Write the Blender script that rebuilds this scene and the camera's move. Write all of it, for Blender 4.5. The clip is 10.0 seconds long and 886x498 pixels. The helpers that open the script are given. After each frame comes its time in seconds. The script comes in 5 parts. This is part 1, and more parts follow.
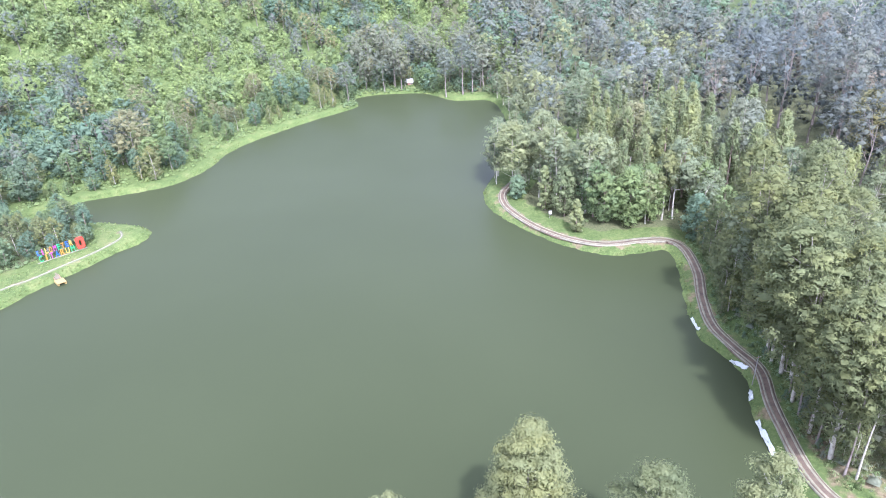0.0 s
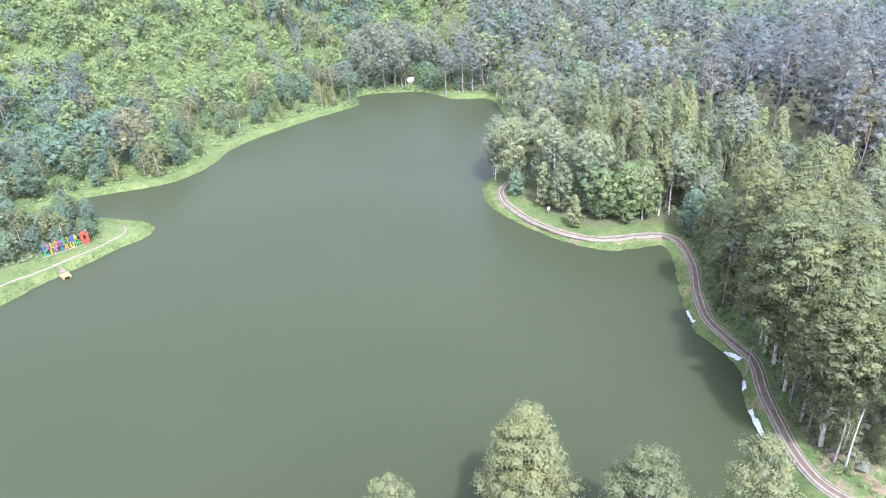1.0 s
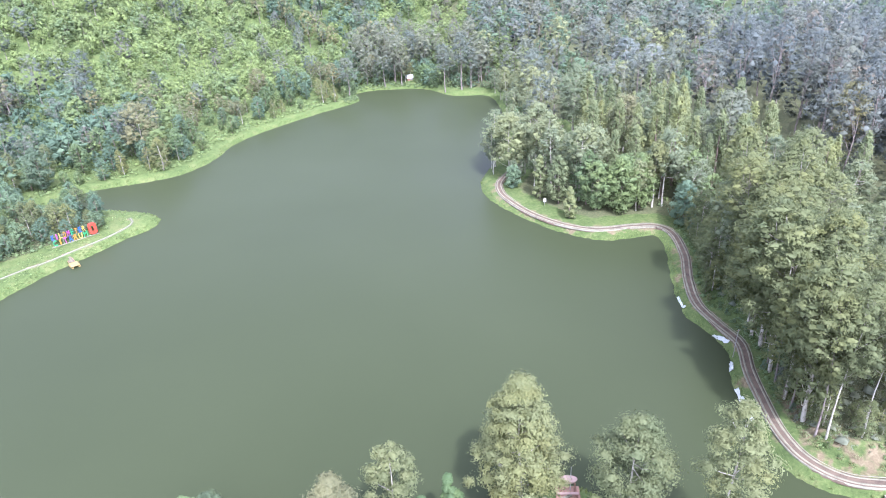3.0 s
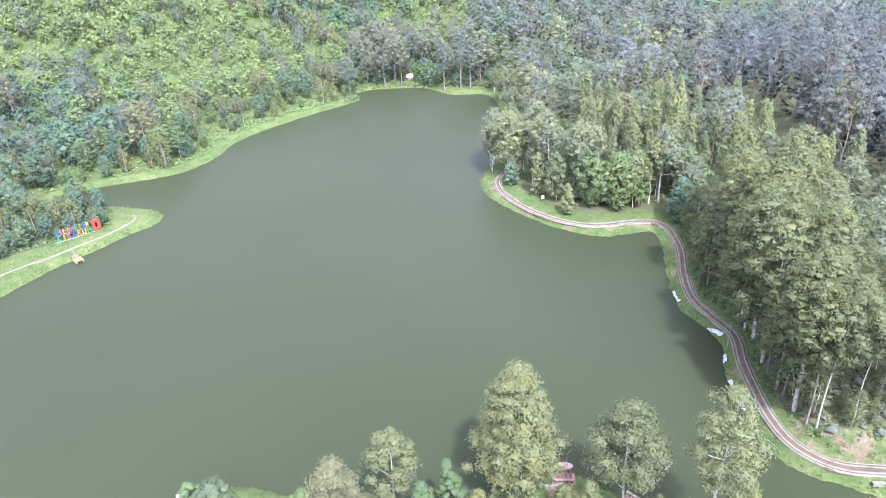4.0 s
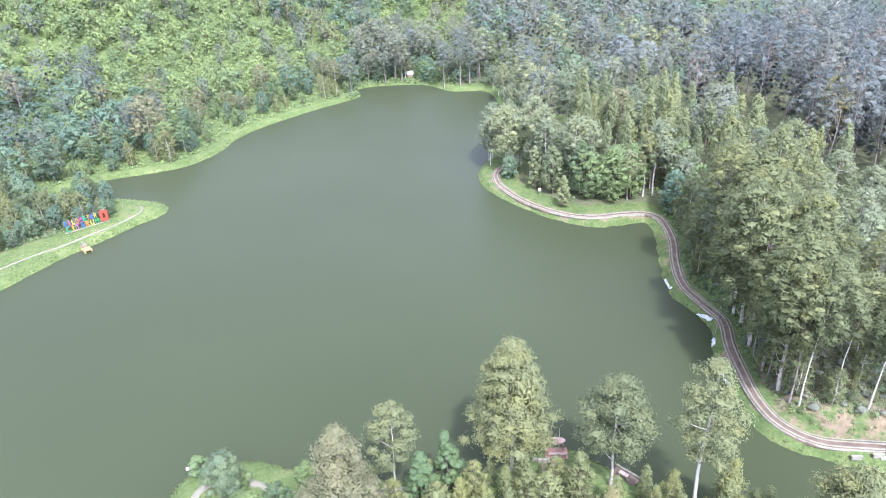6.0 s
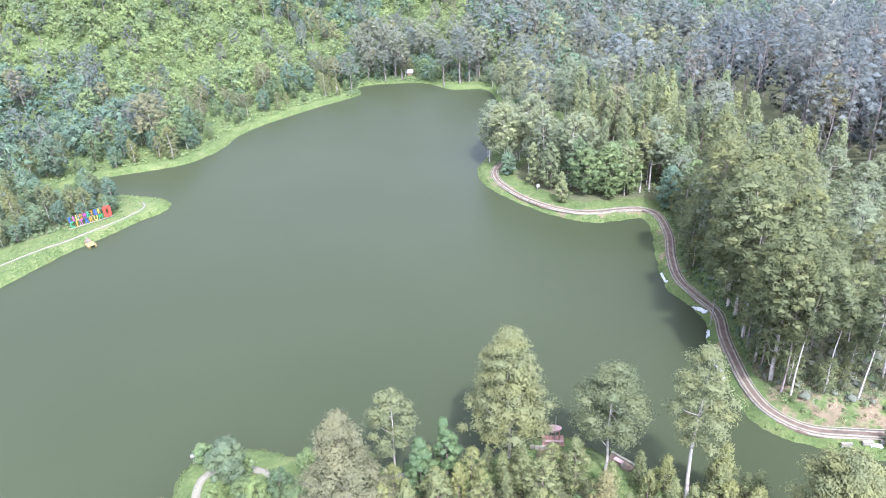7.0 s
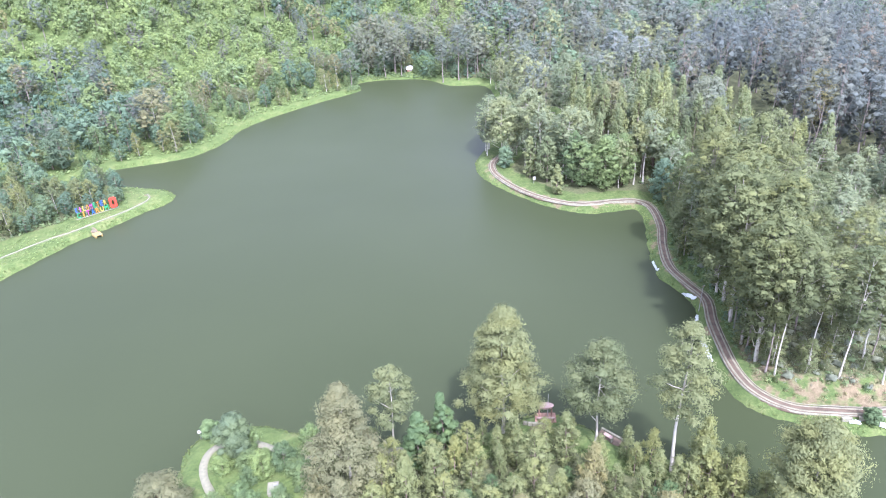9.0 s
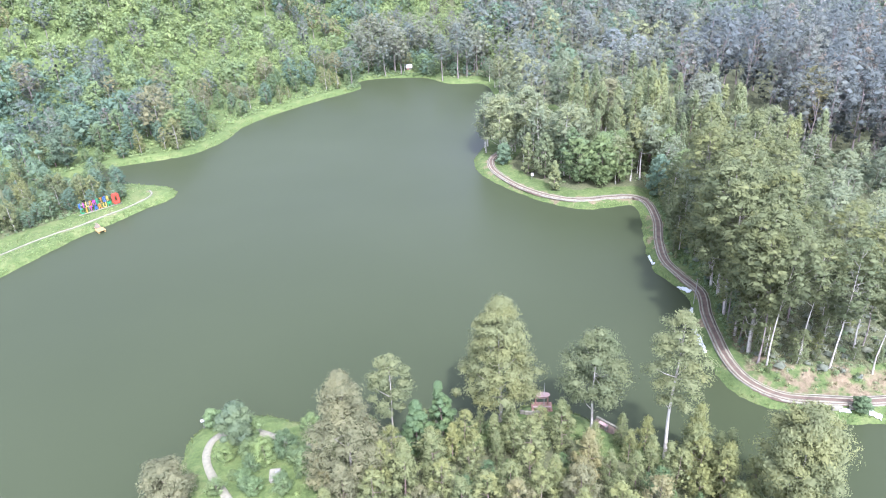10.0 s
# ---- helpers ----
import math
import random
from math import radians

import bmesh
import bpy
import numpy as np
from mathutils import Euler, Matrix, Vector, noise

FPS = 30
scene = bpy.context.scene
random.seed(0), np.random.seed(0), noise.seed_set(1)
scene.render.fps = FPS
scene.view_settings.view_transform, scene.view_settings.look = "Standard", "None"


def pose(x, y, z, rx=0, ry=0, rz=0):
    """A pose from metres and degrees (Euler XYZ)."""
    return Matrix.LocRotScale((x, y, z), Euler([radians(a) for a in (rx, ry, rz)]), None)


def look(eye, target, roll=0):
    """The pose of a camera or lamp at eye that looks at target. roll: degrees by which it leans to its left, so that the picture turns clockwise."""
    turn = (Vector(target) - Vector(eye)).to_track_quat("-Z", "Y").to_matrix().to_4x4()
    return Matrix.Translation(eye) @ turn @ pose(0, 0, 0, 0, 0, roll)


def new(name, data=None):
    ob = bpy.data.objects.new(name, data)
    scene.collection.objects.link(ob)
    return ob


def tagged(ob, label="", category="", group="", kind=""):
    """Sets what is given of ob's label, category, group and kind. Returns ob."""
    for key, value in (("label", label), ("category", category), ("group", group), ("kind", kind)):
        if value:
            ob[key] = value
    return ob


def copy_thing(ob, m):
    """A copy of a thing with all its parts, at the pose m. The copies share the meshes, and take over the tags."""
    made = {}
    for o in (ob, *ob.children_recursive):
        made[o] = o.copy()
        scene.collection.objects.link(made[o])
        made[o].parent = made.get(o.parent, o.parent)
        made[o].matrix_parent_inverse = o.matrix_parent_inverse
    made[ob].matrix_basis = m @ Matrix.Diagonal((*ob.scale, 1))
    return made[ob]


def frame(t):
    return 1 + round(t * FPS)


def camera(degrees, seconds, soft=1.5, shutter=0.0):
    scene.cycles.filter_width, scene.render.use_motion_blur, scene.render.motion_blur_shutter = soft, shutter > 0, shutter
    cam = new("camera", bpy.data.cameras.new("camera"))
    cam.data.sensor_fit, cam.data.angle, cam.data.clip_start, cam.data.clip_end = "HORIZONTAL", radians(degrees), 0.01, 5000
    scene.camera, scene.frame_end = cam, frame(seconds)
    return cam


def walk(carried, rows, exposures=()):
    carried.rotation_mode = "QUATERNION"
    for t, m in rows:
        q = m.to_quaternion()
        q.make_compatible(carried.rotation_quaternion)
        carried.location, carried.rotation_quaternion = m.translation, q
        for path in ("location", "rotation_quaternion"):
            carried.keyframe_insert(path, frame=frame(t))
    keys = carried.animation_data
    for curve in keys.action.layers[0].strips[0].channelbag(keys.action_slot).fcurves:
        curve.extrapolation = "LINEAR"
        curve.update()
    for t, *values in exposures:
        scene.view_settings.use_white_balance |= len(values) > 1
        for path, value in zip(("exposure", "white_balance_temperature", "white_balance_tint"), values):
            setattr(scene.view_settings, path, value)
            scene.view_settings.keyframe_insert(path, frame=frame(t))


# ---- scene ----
cam = camera(66.0, 10.0, soft=1.0)
PATH = [
    (0, (0.301, 0.435, 59.374), (0.284, 2.203, 58.438), -3.5),
    (0.5, (0.31, -0.566, 59.337), (0.293, 1.201, 58.401), -3.5),
    (1, (0.319, -1.566, 59.306), (0.302, 0.202, 58.371), -3.4),
    (1.5, (0.327, -2.564, 59.281), (0.311, -0.796, 58.346), -3.4),
    (2, (0.335, -3.559, 59.261), (0.319, -1.79, 58.326), -3.4),
    (2.5, (0.344, -4.551, 59.246), (0.328, -2.783, 58.311), -3.4),
    (4, (0.38, -7.511, 59.22), (0.366, -5.742, 58.287), -3.3),
    (4.5, (0.398, -8.491, 59.217), (0.383, -6.723, 58.283), -3.3),
    (5, (0.419, -9.468, 59.214), (0.405, -7.7, 58.281), -3.3),
    (5.5, (0.444, -10.442, 59.212), (0.43, -8.673, 58.279), -3.2),
    (7, (0.551, -13.34, 59.203), (0.537, -11.572, 58.269), -3.2),
    (7.5, (0.599, -14.298, 59.196), (0.585, -12.53, 58.262), -3.2),
    (8, (0.654, -15.252, 59.187), (0.64, -13.484, 58.252), -3.2),
    (8.5, (0.716, -16.201, 59.174), (0.703, -14.434, 58.239), -3.2),
    (9, (0.787, -17.146, 59.157), (0.774, -15.379, 58.221), -3.1),
    (9.5, (0.866, -18.086, 59.135), (0.853, -16.319, 58.198), -3.1),
    (10, (0.955, -19.022, 59.107), (0.942, -17.255, 58.17), -3.1),
]
walk(cam, [(t, look(eye, target, roll)) for t, eye, target, roll in PATH], ((0.0, 2.96, 5270, 33), (10.0, 2.96, 5270, 33)))

# ---- light ----
# The sun stands high behind the lake's southern bank; shadows fall northwards over the water.
SHADOW = Vector((-4.3, 13.0, -18.8)).normalized()
sun_up = math.asin(-SHADOW.z)
sun_turn = math.atan2(-SHADOW.x, -SHADOW.y)

world = bpy.data.worlds.new("sky")
scene.world = world
world.use_nodes = True
wn, wl = world.node_tree.nodes, world.node_tree.links
sky = wn.new("ShaderNodeTexSky")
sky.sky_type, sky.sun_disc = "NISHITA", False
sky.sun_elevation, sky.sun_rotation = sun_up, sun_turn
sky.air_density, sky.dust_density, sky.ozone_density, sky.altitude = 1.0, 9.0, 1.0, 1500
wn["Background"].inputs["Strength"].default_value = 0.15
haze = wn.new("ShaderNodeHueSaturation")
haze.inputs["Saturation"].default_value = 0.3
wl.new(sky.outputs[0], haze.inputs["Color"])
wl.new(haze.outputs[0], wn["Background"].inputs["Color"])

sun = new("sun", bpy.data.lights.new("sun", "SUN"))
sun.data.energy, sun.data.angle, sun.data.color = 1.45, radians(2.5), (1.0, 0.955, 0.88)
sun.matrix_world = look((0, 0, 200), Vector((0, 0, 200)) + SHADOW)

# ---- materials ----
def material(name, rough=0.7, spec=0.3):
    m = bpy.data.materials.new(name)
    m.use_nodes = True
    n, l = m.node_tree.nodes, m.node_tree.links
    b = n["Principled BSDF"]
    b.inputs["Roughness"].default_value = rough
    b.inputs["Specular IOR Level"].default_value = spec
    return m, n, l, b


def ramp(n, l, fac, stops):
    r = n.new("ShaderNodeValToRGB")
    while len(r.color_ramp.elements) < len(stops):
        r.color_ramp.elements.new(0.5)
    for e, (at, c) in zip(r.color_ramp.elements, stops):
        e.position, e.color = at, (*c, 1)
    l.new(fac, r.inputs[0])
    return r.outputs[0]


def noise_at(n, l, scale, detail=4.0, rough=0.55, where=None):
    t = n.new("ShaderNodeTexNoise")
    t.inputs["Scale"].default_value, t.inputs["Detail"].default_value, t.inputs["Roughness"].default_value = scale, detail, rough
    if where is None:
        where = n.new("ShaderNodeNewGeometry").outputs["Position"]
    l.new(where, t.inputs["Vector"])
    return t.outputs[0]


def mix(n, l, fac, a, b, kind="MIX"):
    m = n.new("ShaderNodeMix")
    m.data_type, m.blend_type = "RGBA", kind
    for value, socket in ((fac, m.inputs[0]), (a, m.inputs[6]), (b, m.inputs[7])):
        if isinstance(value, (int, float)):
            socket.default_value = value
        elif isinstance(value, tuple):
            socket.default_value = (*value, 1)
        else:
            l.new(value, socket)
    return m.outputs[2]


def bumped(n, l, b, height, strength, distance):
    u = n.new("ShaderNodeBump")
    u.inputs["Strength"].default_value, u.inputs["Distance"].default_value = strength, distance
    l.new(height, u.inputs["Height"])
    l.new(u.outputs[0], b.inputs["Normal"])


def value(n, l, op, a, b):
    m = n.new("ShaderNodeMath")
    m.operation, m.use_clamp = op, False
    for v, s in ((a, m.inputs[0]), (b, m.inputs[1])):
        if isinstance(v, (int, float)):
            s.default_value = v
        else:
            l.new(v, s)
    return m.outputs[0]


def leaf_material(name, dark, light, young, patch=0.12, gloss=0.12, haze_sheen=0.03):
    """Foliage with a faint sheen as a haze-like veil: each leaf differs a little, and each tree or patch differs in
    tone.
    """
    m, n, l, b = material(name, 0.6, gloss)
    b.inputs["Sheen Weight"].default_value, b.inputs["Sheen Roughness"].default_value = haze_sheen, 0.5
    b.inputs["Sheen Tint"].default_value = (0.95, 1.0, 0.9, 1)
    geo = n.new("ShaderNodeNewGeometry")
    leaf = ramp(n, l, geo.outputs["Random Per Island"], [(0.0, tuple(0.4 * a + 0.6 * c for a, c in zip(dark, light))), (0.35, light), (0.75, light), (1.0, tuple(0.4 * a + 0.6 * c for a, c in zip(young, light)))])
    own = n.new("ShaderNodeAttribute")
    own.attribute_name = "tone"
    tone = value(n, l, "ADD", value(n, l, "ADD", value(n, l, "MULTIPLY", noise_at(n, l, patch, 2.0), 0.75), own.outputs["Fac"]),
                 value(n, l, "MULTIPLY", n.new("ShaderNodeObjectInfo").outputs["Random"], 0.55))
    tree = ramp(n, l, tone, [(0.2, (0.68, 0.74, 0.78)), (0.62, (1, 1, 1)), (1.0, (1.2, 1.12, 0.92))])
    colour = mix(n, l, 1.0, leaf, tree, "MULTIPLY")
    l.new(colour, b.inputs["Base Color"])
    thin = n.new("ShaderNodeBsdfTranslucent")
    l.new(colour, thin.inputs["Color"])
    both = n.new("ShaderNodeMixShader")
    both.inputs[0].default_value = 0.5
    l.new(b.outputs[0], both.inputs[1])
    l.new(thin.outputs[0], both.inputs[2])
    l.new(both.outputs[0], n["Material Output"].inputs["Surface"])
    return m


def plain(name, colour, rough=0.6, wear=0.25, scale=3.0, spec=0.3):
    """A painted, wooden or concrete surface with stains at two scales."""
    m, n, l, b = material(name, rough, spec)
    coarse, fine = noise_at(n, l, scale, 5.0), noise_at(n, l, scale * 9, 3.0)
    dirt = ramp(n, l, value(n, l, "ADD", value(n, l, "MULTIPLY", coarse, 0.7), value(n, l, "MULTIPLY", fine, 0.3)),
                [(0.3, tuple(c * (1 - wear) for c in colour)), (0.55, colour), (0.8, tuple(min(1, c * (1 + 0.3 * wear)) for c in colour))])
    l.new(dirt, b.inputs["Base Color"])
    bumped(n, l, b, fine, 0.3, 0.01)
    return m


def bark_material(name, pale, dark):
    m, n, l, b = material(name, 0.85, 0.2)
    patches = noise_at(n, l, 1.7, 6.0, 0.65)
    l.new(ramp(n, l, patches, [(0.32, dark), (0.5, pale), (0.75, tuple(c * 1.15 for c in pale))]), b.inputs["Base Color"])
    bumped(n, l, b, noise_at(n, l, 14.0), 0.5, 0.03)
    return m


def water_material():
    """Silty green water: light scattered by the silt shows shadows; wind spreads the sky's reflection."""
    m, n, l, b = material("lake_water", 0.36, 0.1)
    b.inputs["IOR"].default_value = 1.333
    silt = noise_at(n, l, 0.018, 3.0)
    l.new(ramp(n, l, silt, [(0.1, (0.0232, 0.0302, 0.0132)), (0.9, (0.0308, 0.0386, 0.0174))]), b.inputs["Base Color"])
    gust = noise_at(n, l, 0.03, 2.0)
    r = n.new("ShaderNodeMapRange")
    r.inputs["To Min"].default_value, r.inputs["To Max"].default_value = 0.3, 0.42
    l.new(gust, r.inputs["Value"])
    l.new(r.outputs[0], b.inputs["Roughness"])
    return m


def ground_material():
    """Grass on the banks, litter under the woods, red earth where traffic and erosion have bared it."""
    m, n, l, b = material("ground", 0.9, 0.15)
    fine, mid, wide = noise_at(n, l, 2.2, 6.0, 0.7), noise_at(n, l, 0.45, 5.0, 0.6), noise_at(n, l, 0.07, 3.0)
    grass = ramp(n, l, mid, [(0.32, (0.027, 0.048, 0.012)), (0.5, (0.058, 0.088, 0.024)), (0.7, (0.118, 0.128, 0.048))])
    grass = mix(n, l, 0.55, grass, ramp(n, l, fine, [(0.3, (0.022, 0.04, 0.011)), (0.55, (0.07, 0.096, 0.027)), (0.8, (0.145, 0.142, 0.06))]))
    litter = ramp(n, l, fine, [(0.3, (0.04, 0.05, 0.02)), (0.55, (0.07, 0.078, 0.034)), (0.8, (0.12, 0.105, 0.058))])
    earth = ramp(n, l, fine, [(0.25, (0.07, 0.056, 0.03)), (0.5, (0.112, 0.091, 0.051)), (0.8, (0.172, 0.15, 0.09))])
    wood = n.new("ShaderNodeAttribute")
    wood.attribute_name = "wood"
    bare = n.new("ShaderNodeAttribute")
    bare.attribute_name = "bare"
    edge = ramp(n, l, value(n, l, "ADD", wood.outputs["Fac"], value(n, l, "MULTIPLY", value(n, l, "SUBTRACT", mid, 0.5), 1.2)), [(0.4, (0, 0, 0)), (0.6, (1, 1, 1))])
    worn = ramp(n, l, value(n, l, "ADD", bare.outputs["Fac"], value(n, l, "MULTIPLY", value(n, l, "SUBTRACT", mid, 0.5), 1.6)), [(0.42, (0, 0, 0)), (0.62, (1, 1, 1))])
    colour = mix(n, l, worn, mix(n, l, edge, grass, litter), earth)
    l.new(mix(n, l, 0.35, colour, ramp(n, l, wide, [(0.3, (0.7, 0.75, 0.7)), (0.7, (1.25, 1.2, 1.1))]), "MULTIPLY"), b.inputs["Base Color"])
    bumped(n, l, b, value(n, l, "ADD", fine, mid), 0.8, 0.25)
    return m


GROUND, WATER = ground_material(), water_material()
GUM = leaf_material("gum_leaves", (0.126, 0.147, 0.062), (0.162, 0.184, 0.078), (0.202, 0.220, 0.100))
# GUM darkened: the wood's shade is put into the leaf colour.
SHADE_TONED_GUM = leaf_material("shade_toned_gum_leaves", (0.108, 0.131, 0.054), (0.138, 0.163, 0.068), (0.174, 0.196, 0.088))
# Gum green cooled in the base colour to stand in for haze at mid distance.
HAZED_GUM = leaf_material("haze_cooled_gum_leaves", (0.132, 0.164, 0.086), (0.172, 0.208, 0.110), (0.214, 0.245, 0.134))
# Grey gum leaves with the blue of distant haze mixed into their colour.
HAZED_GREY_GUM = leaf_material("haze_blued_grey_gum_leaves", (0.113, 0.138, 0.098), (0.140, 0.166, 0.121), (0.167, 0.193, 0.144))
BROAD = leaf_material("broad_leaves", (0.098, 0.148, 0.062), (0.134, 0.189, 0.080), (0.176, 0.228, 0.098))
# Fir green kept bluer than FIR below, taking distance haze into the colour.
HAZED_TEAL = leaf_material("fir_leaves", (0.086, 0.140, 0.084), (0.116, 0.177, 0.104), (0.149, 0.200, 0.119))
POLE = leaf_material("casuarina_leaves", (0.135, 0.166, 0.073), (0.172, 0.205, 0.090), (0.210, 0.240, 0.110))
FIR = leaf_material("near_fir_leaves", (0.070, 0.118, 0.048), (0.096, 0.150, 0.062), (0.130, 0.182, 0.078))
FEATHER = leaf_material("feathery_leaves", (0.140, 0.165, 0.064), (0.178, 0.204, 0.081), (0.218, 0.242, 0.102))
BRONZE = leaf_material("bronze_leaves", (0.146, 0.150, 0.072), (0.184, 0.186, 0.088), (0.224, 0.222, 0.110))
SILVER = leaf_material("silver_leaves", (0.082, 0.122, 0.066), (0.106, 0.150, 0.083), (0.145, 0.190, 0.110))
PALE_LEAF = leaf_material("pale_flowering_leaves", (0.140, 0.167, 0.130), (0.205, 0.233, 0.186), (0.391, 0.400, 0.353))
# Dusky crowns: bluish haze over the far wood is part of this base colour.
HAZED_DUSK = leaf_material("haze_tinted_dusky_leaves", (0.100, 0.120, 0.101), (0.124, 0.147, 0.124), (0.150, 0.172, 0.146))
MAUVE = leaf_material("mauve_brown_leaves", (0.128, 0.126, 0.104), (0.155, 0.152, 0.126), (0.182, 0.176, 0.146))
# Shrub green with its saturation lowered to carry the hillside's haze.
HAZED_SHRUB = leaf_material("haze_muted_shrub_leaves", (0.116, 0.167, 0.065), (0.158, 0.223, 0.086), (0.205, 0.265, 0.107), 0.09)
BLADE = leaf_material("grass_blades", (0.075, 0.112, 0.032), (0.115, 0.152, 0.050), (0.180, 0.190, 0.080), 0.4)
PALE_BARK = bark_material("pale_bark", (0.31, 0.3, 0.235), (0.15, 0.13, 0.095))
FAR_BARK = bark_material("grey_bark", (0.16, 0.14, 0.115), (0.085, 0.07, 0.055))
DARK_BARK = bark_material("dark_bark", (0.17, 0.13, 0.10), (0.08, 0.06, 0.05))
CONCRETE = plain("pale_concrete", (0.15, 0.147, 0.098), 0.85, 0.45, 1.4)
TRACK = plain("concrete_track", (0.152, 0.145, 0.092), 0.85, 0.5, 0.9)
EARTH = plain("packed_red_earth", (0.085, 0.064, 0.04), 0.95, 0.5, 1.1)
GRAVEL = plain("pale_gravel", (0.14, 0.137, 0.086), 0.9, 0.35, 2.5)
WORN = plain("worn_grassy_path", (0.088, 0.094, 0.05), 0.95, 0.4, 1.6)
CLOTH = plain("white_cloth", (0.35, 0.38, 0.335), 0.7, 0.25, 1.2)
WHITE = plain("white_paint", (0.25, 0.25, 0.21), 0.5, 0.2, 2.0)
TIMBER = plain("brown_timber", (0.20, 0.115, 0.075), 0.75, 0.4, 2.0)
PINK = plain("pink_roof_sheet", (0.26, 0.185, 0.145), 0.6, 0.3, 1.5)
WORN_WOOD = plain("weathered_wood", (0.11, 0.095, 0.06), 0.85, 0.4, 2.0)
YELLOW = plain("yellow_deck", (0.2, 0.15, 0.05), 0.6, 0.35, 2.0)
STEEL = plain("grey_steel", (0.17, 0.165, 0.15), 0.5, 0.3, 3.0)

# ---- the lie of the land ----
def smooth(points, step=0.8, closed=False):
    """A Catmull-Rom curve through plan points, at even steps."""
    p = np.array(points, float)
    q = np.vstack([p[-1], p, p[0], p[1]]) if closed else np.vstack([2 * p[0] - p[1], p, 2 * p[-1] - p[-2]])
    out = []
    for a, b, c, d in zip(q[:-3], q[1:-2], q[2:-1], q[3:]):
        for u in np.arange(0, 1, step / max(step, np.linalg.norm(c - b))):
            out.append(0.5 * (2 * b + (c - a) * u + (2 * a - 5 * b + 4 * c - d) * u**2 + (3 * b - a - 3 * c + d) * u**3))
    if not closed:
        out.append(p[-1])
    return np.array(out)


EAST_SHORE = [(17, 206), (18.5, 190), (17, 170), (14, 155), (11.4, 146), (9, 139.7), (8.5, 135), (9.6, 128.5), (14.9, 119.3), (21.7, 111.2), (29, 106.6), (36.2, 107.2),
              (39.2, 107.4), (39.3, 101.6), (37.2, 92.4), (36, 85), (36, 79.5), (37.7, 75.7), (38.5, 70.5), (37, 66.5), (36.2, 61), (36, 55.6), (36.3, 50.4), (38.5, 46.9)]
SOUTH_EAST = [(41.7, 45.2), (44.1, 43.6), (47.5, 42.7), (53, 42.3), (64, 43), (80, 38), (84, 24), (66, 15), (50, 20), (40.5, 26), (34, 31.5), (30.2, 37.0), (26.2, 39.6)]
SOUTH_SHORE = [(20.3, 42), (18.6, 43.9), (15.3, 46.8), (12.5, 48.6), (9.4, 48), (5, 46.2), (0.4, 45), (-6.6, 44.6), (-13, 46), (-18.9, 47.3), (-22, 48.5), (-25.5, 48.9),
               (-28.8, 48.6), (-30.8, 47.4), (-31.9, 45.2), (-31.9, 41), (-31, 35), (-32, 25), (-38, 8), (-60, -4), (-88, 12), (-94, 50), (-86, 78)]
WEST_SHORE = [(-81, 90), (-76.4, 99.3), (-74.1, 104.2), (-71.2, 108.6), (-68, 113), (-64.8, 118), (-61.6, 121.5), (-60.2, 125.2), (-61.4, 128), (-64.9, 130.2), (-70.3, 131.8),
              (-80, 134), (-90, 137.5), (-89, 141), (-82.7, 145.8), (-74.7, 148.6), (-66.5, 151.8), (-62.3, 156.2), (-58.6, 164), (-57, 173.7), (-51.9, 182.8)]
NORTH_SHORE = [(-45.6, 190.6), (-37.1, 199.8), (-31, 205.5), (-26.2, 210.5), (-25.8, 213), (-27.5, 220), (-22, 223.5), (-14.4, 223.8), (-6, 222.6), (-1.5, 219), (3.9, 212.2), (9, 210.8), (14, 210.3)]
LAKE = smooth(EAST_SHORE + SOUTH_EAST + SOUTH_SHORE + WEST_SHORE + NORTH_SHORE, 1.5, closed=True)

ROAD = smooth([(32, 170), (26, 156), (19, 145), (14.6, 138.5), (12.4, 133.8), (12.3, 129), (13.7, 124.6), (17.4, 117.9), (22.8, 112), (28.7, 108.9), (35.5, 109.4), (39.8, 109), (41.6, 105.4), (41, 97.3),
               (38.9, 89), (37.9, 82), (39, 76.6), (40.3, 71.5), (39, 65.5), (38.3, 60), (37.9, 54.4), (38.7, 50), (41.4, 47), (45.7, 45.7), (53.2, 44.9), (66, 46), (84, 44)], 0.6)
SIGN_PATH = smooth([(-90, 84), (-84.5, 96), (-78.6, 104.1), (-75.1, 107.4), (-72.2, 111.2), (-68.7, 115.6), (-65.6, 120.6), (-64.9, 123.4), (-66.2, 125.8)], 0.5)
BANK_PATH = smooth([(-16, 22), (-20.5, 29), (-24.6, 34.7), (-26.7, 37.3), (-28.1, 39.6), (-28.8, 41.7), (-28.6, 43.6), (-27.4, 44.7), (-25.2, 45.1), (-22.9, 44.5), (-20.0, 43.2), (-15, 41.5), (-6.5, 42.4), (0, 42.2)], 0.4)


def distance(xy, line, closed=False):
    """Plan distance from points to a polyline."""
    a = line
    b = np.roll(line, -1, 0) if closed else line[1:]
    a = a[: len(b)]
    ab = b - a
    length = (ab**2).sum(1) + 1e-9
    out = np.empty(len(xy))
    for s in range(0, len(xy), 4000):
        p = xy[s : s + 4000, None, :] - a[None]
        u = np.clip((p * ab).sum(2) / length, 0, 1)
        out[s : s + 4000] = np.sqrt(((p - u[..., None] * ab) ** 2).sum(2).min(1))
    return out


def inside(xy, poly):
    hit = np.zeros(len(xy), bool)
    for (x0, y0), (x1, y1) in zip(poly, np.roll(poly, -1, 0)):
        if y0 != y1:
            hit ^= ((y0 > xy[:, 1]) != (y1 > xy[:, 1])) & (xy[:, 0] < (x1 - x0) * (xy[:, 1] - y0) / (y1 - y0) + x0)
    return hit


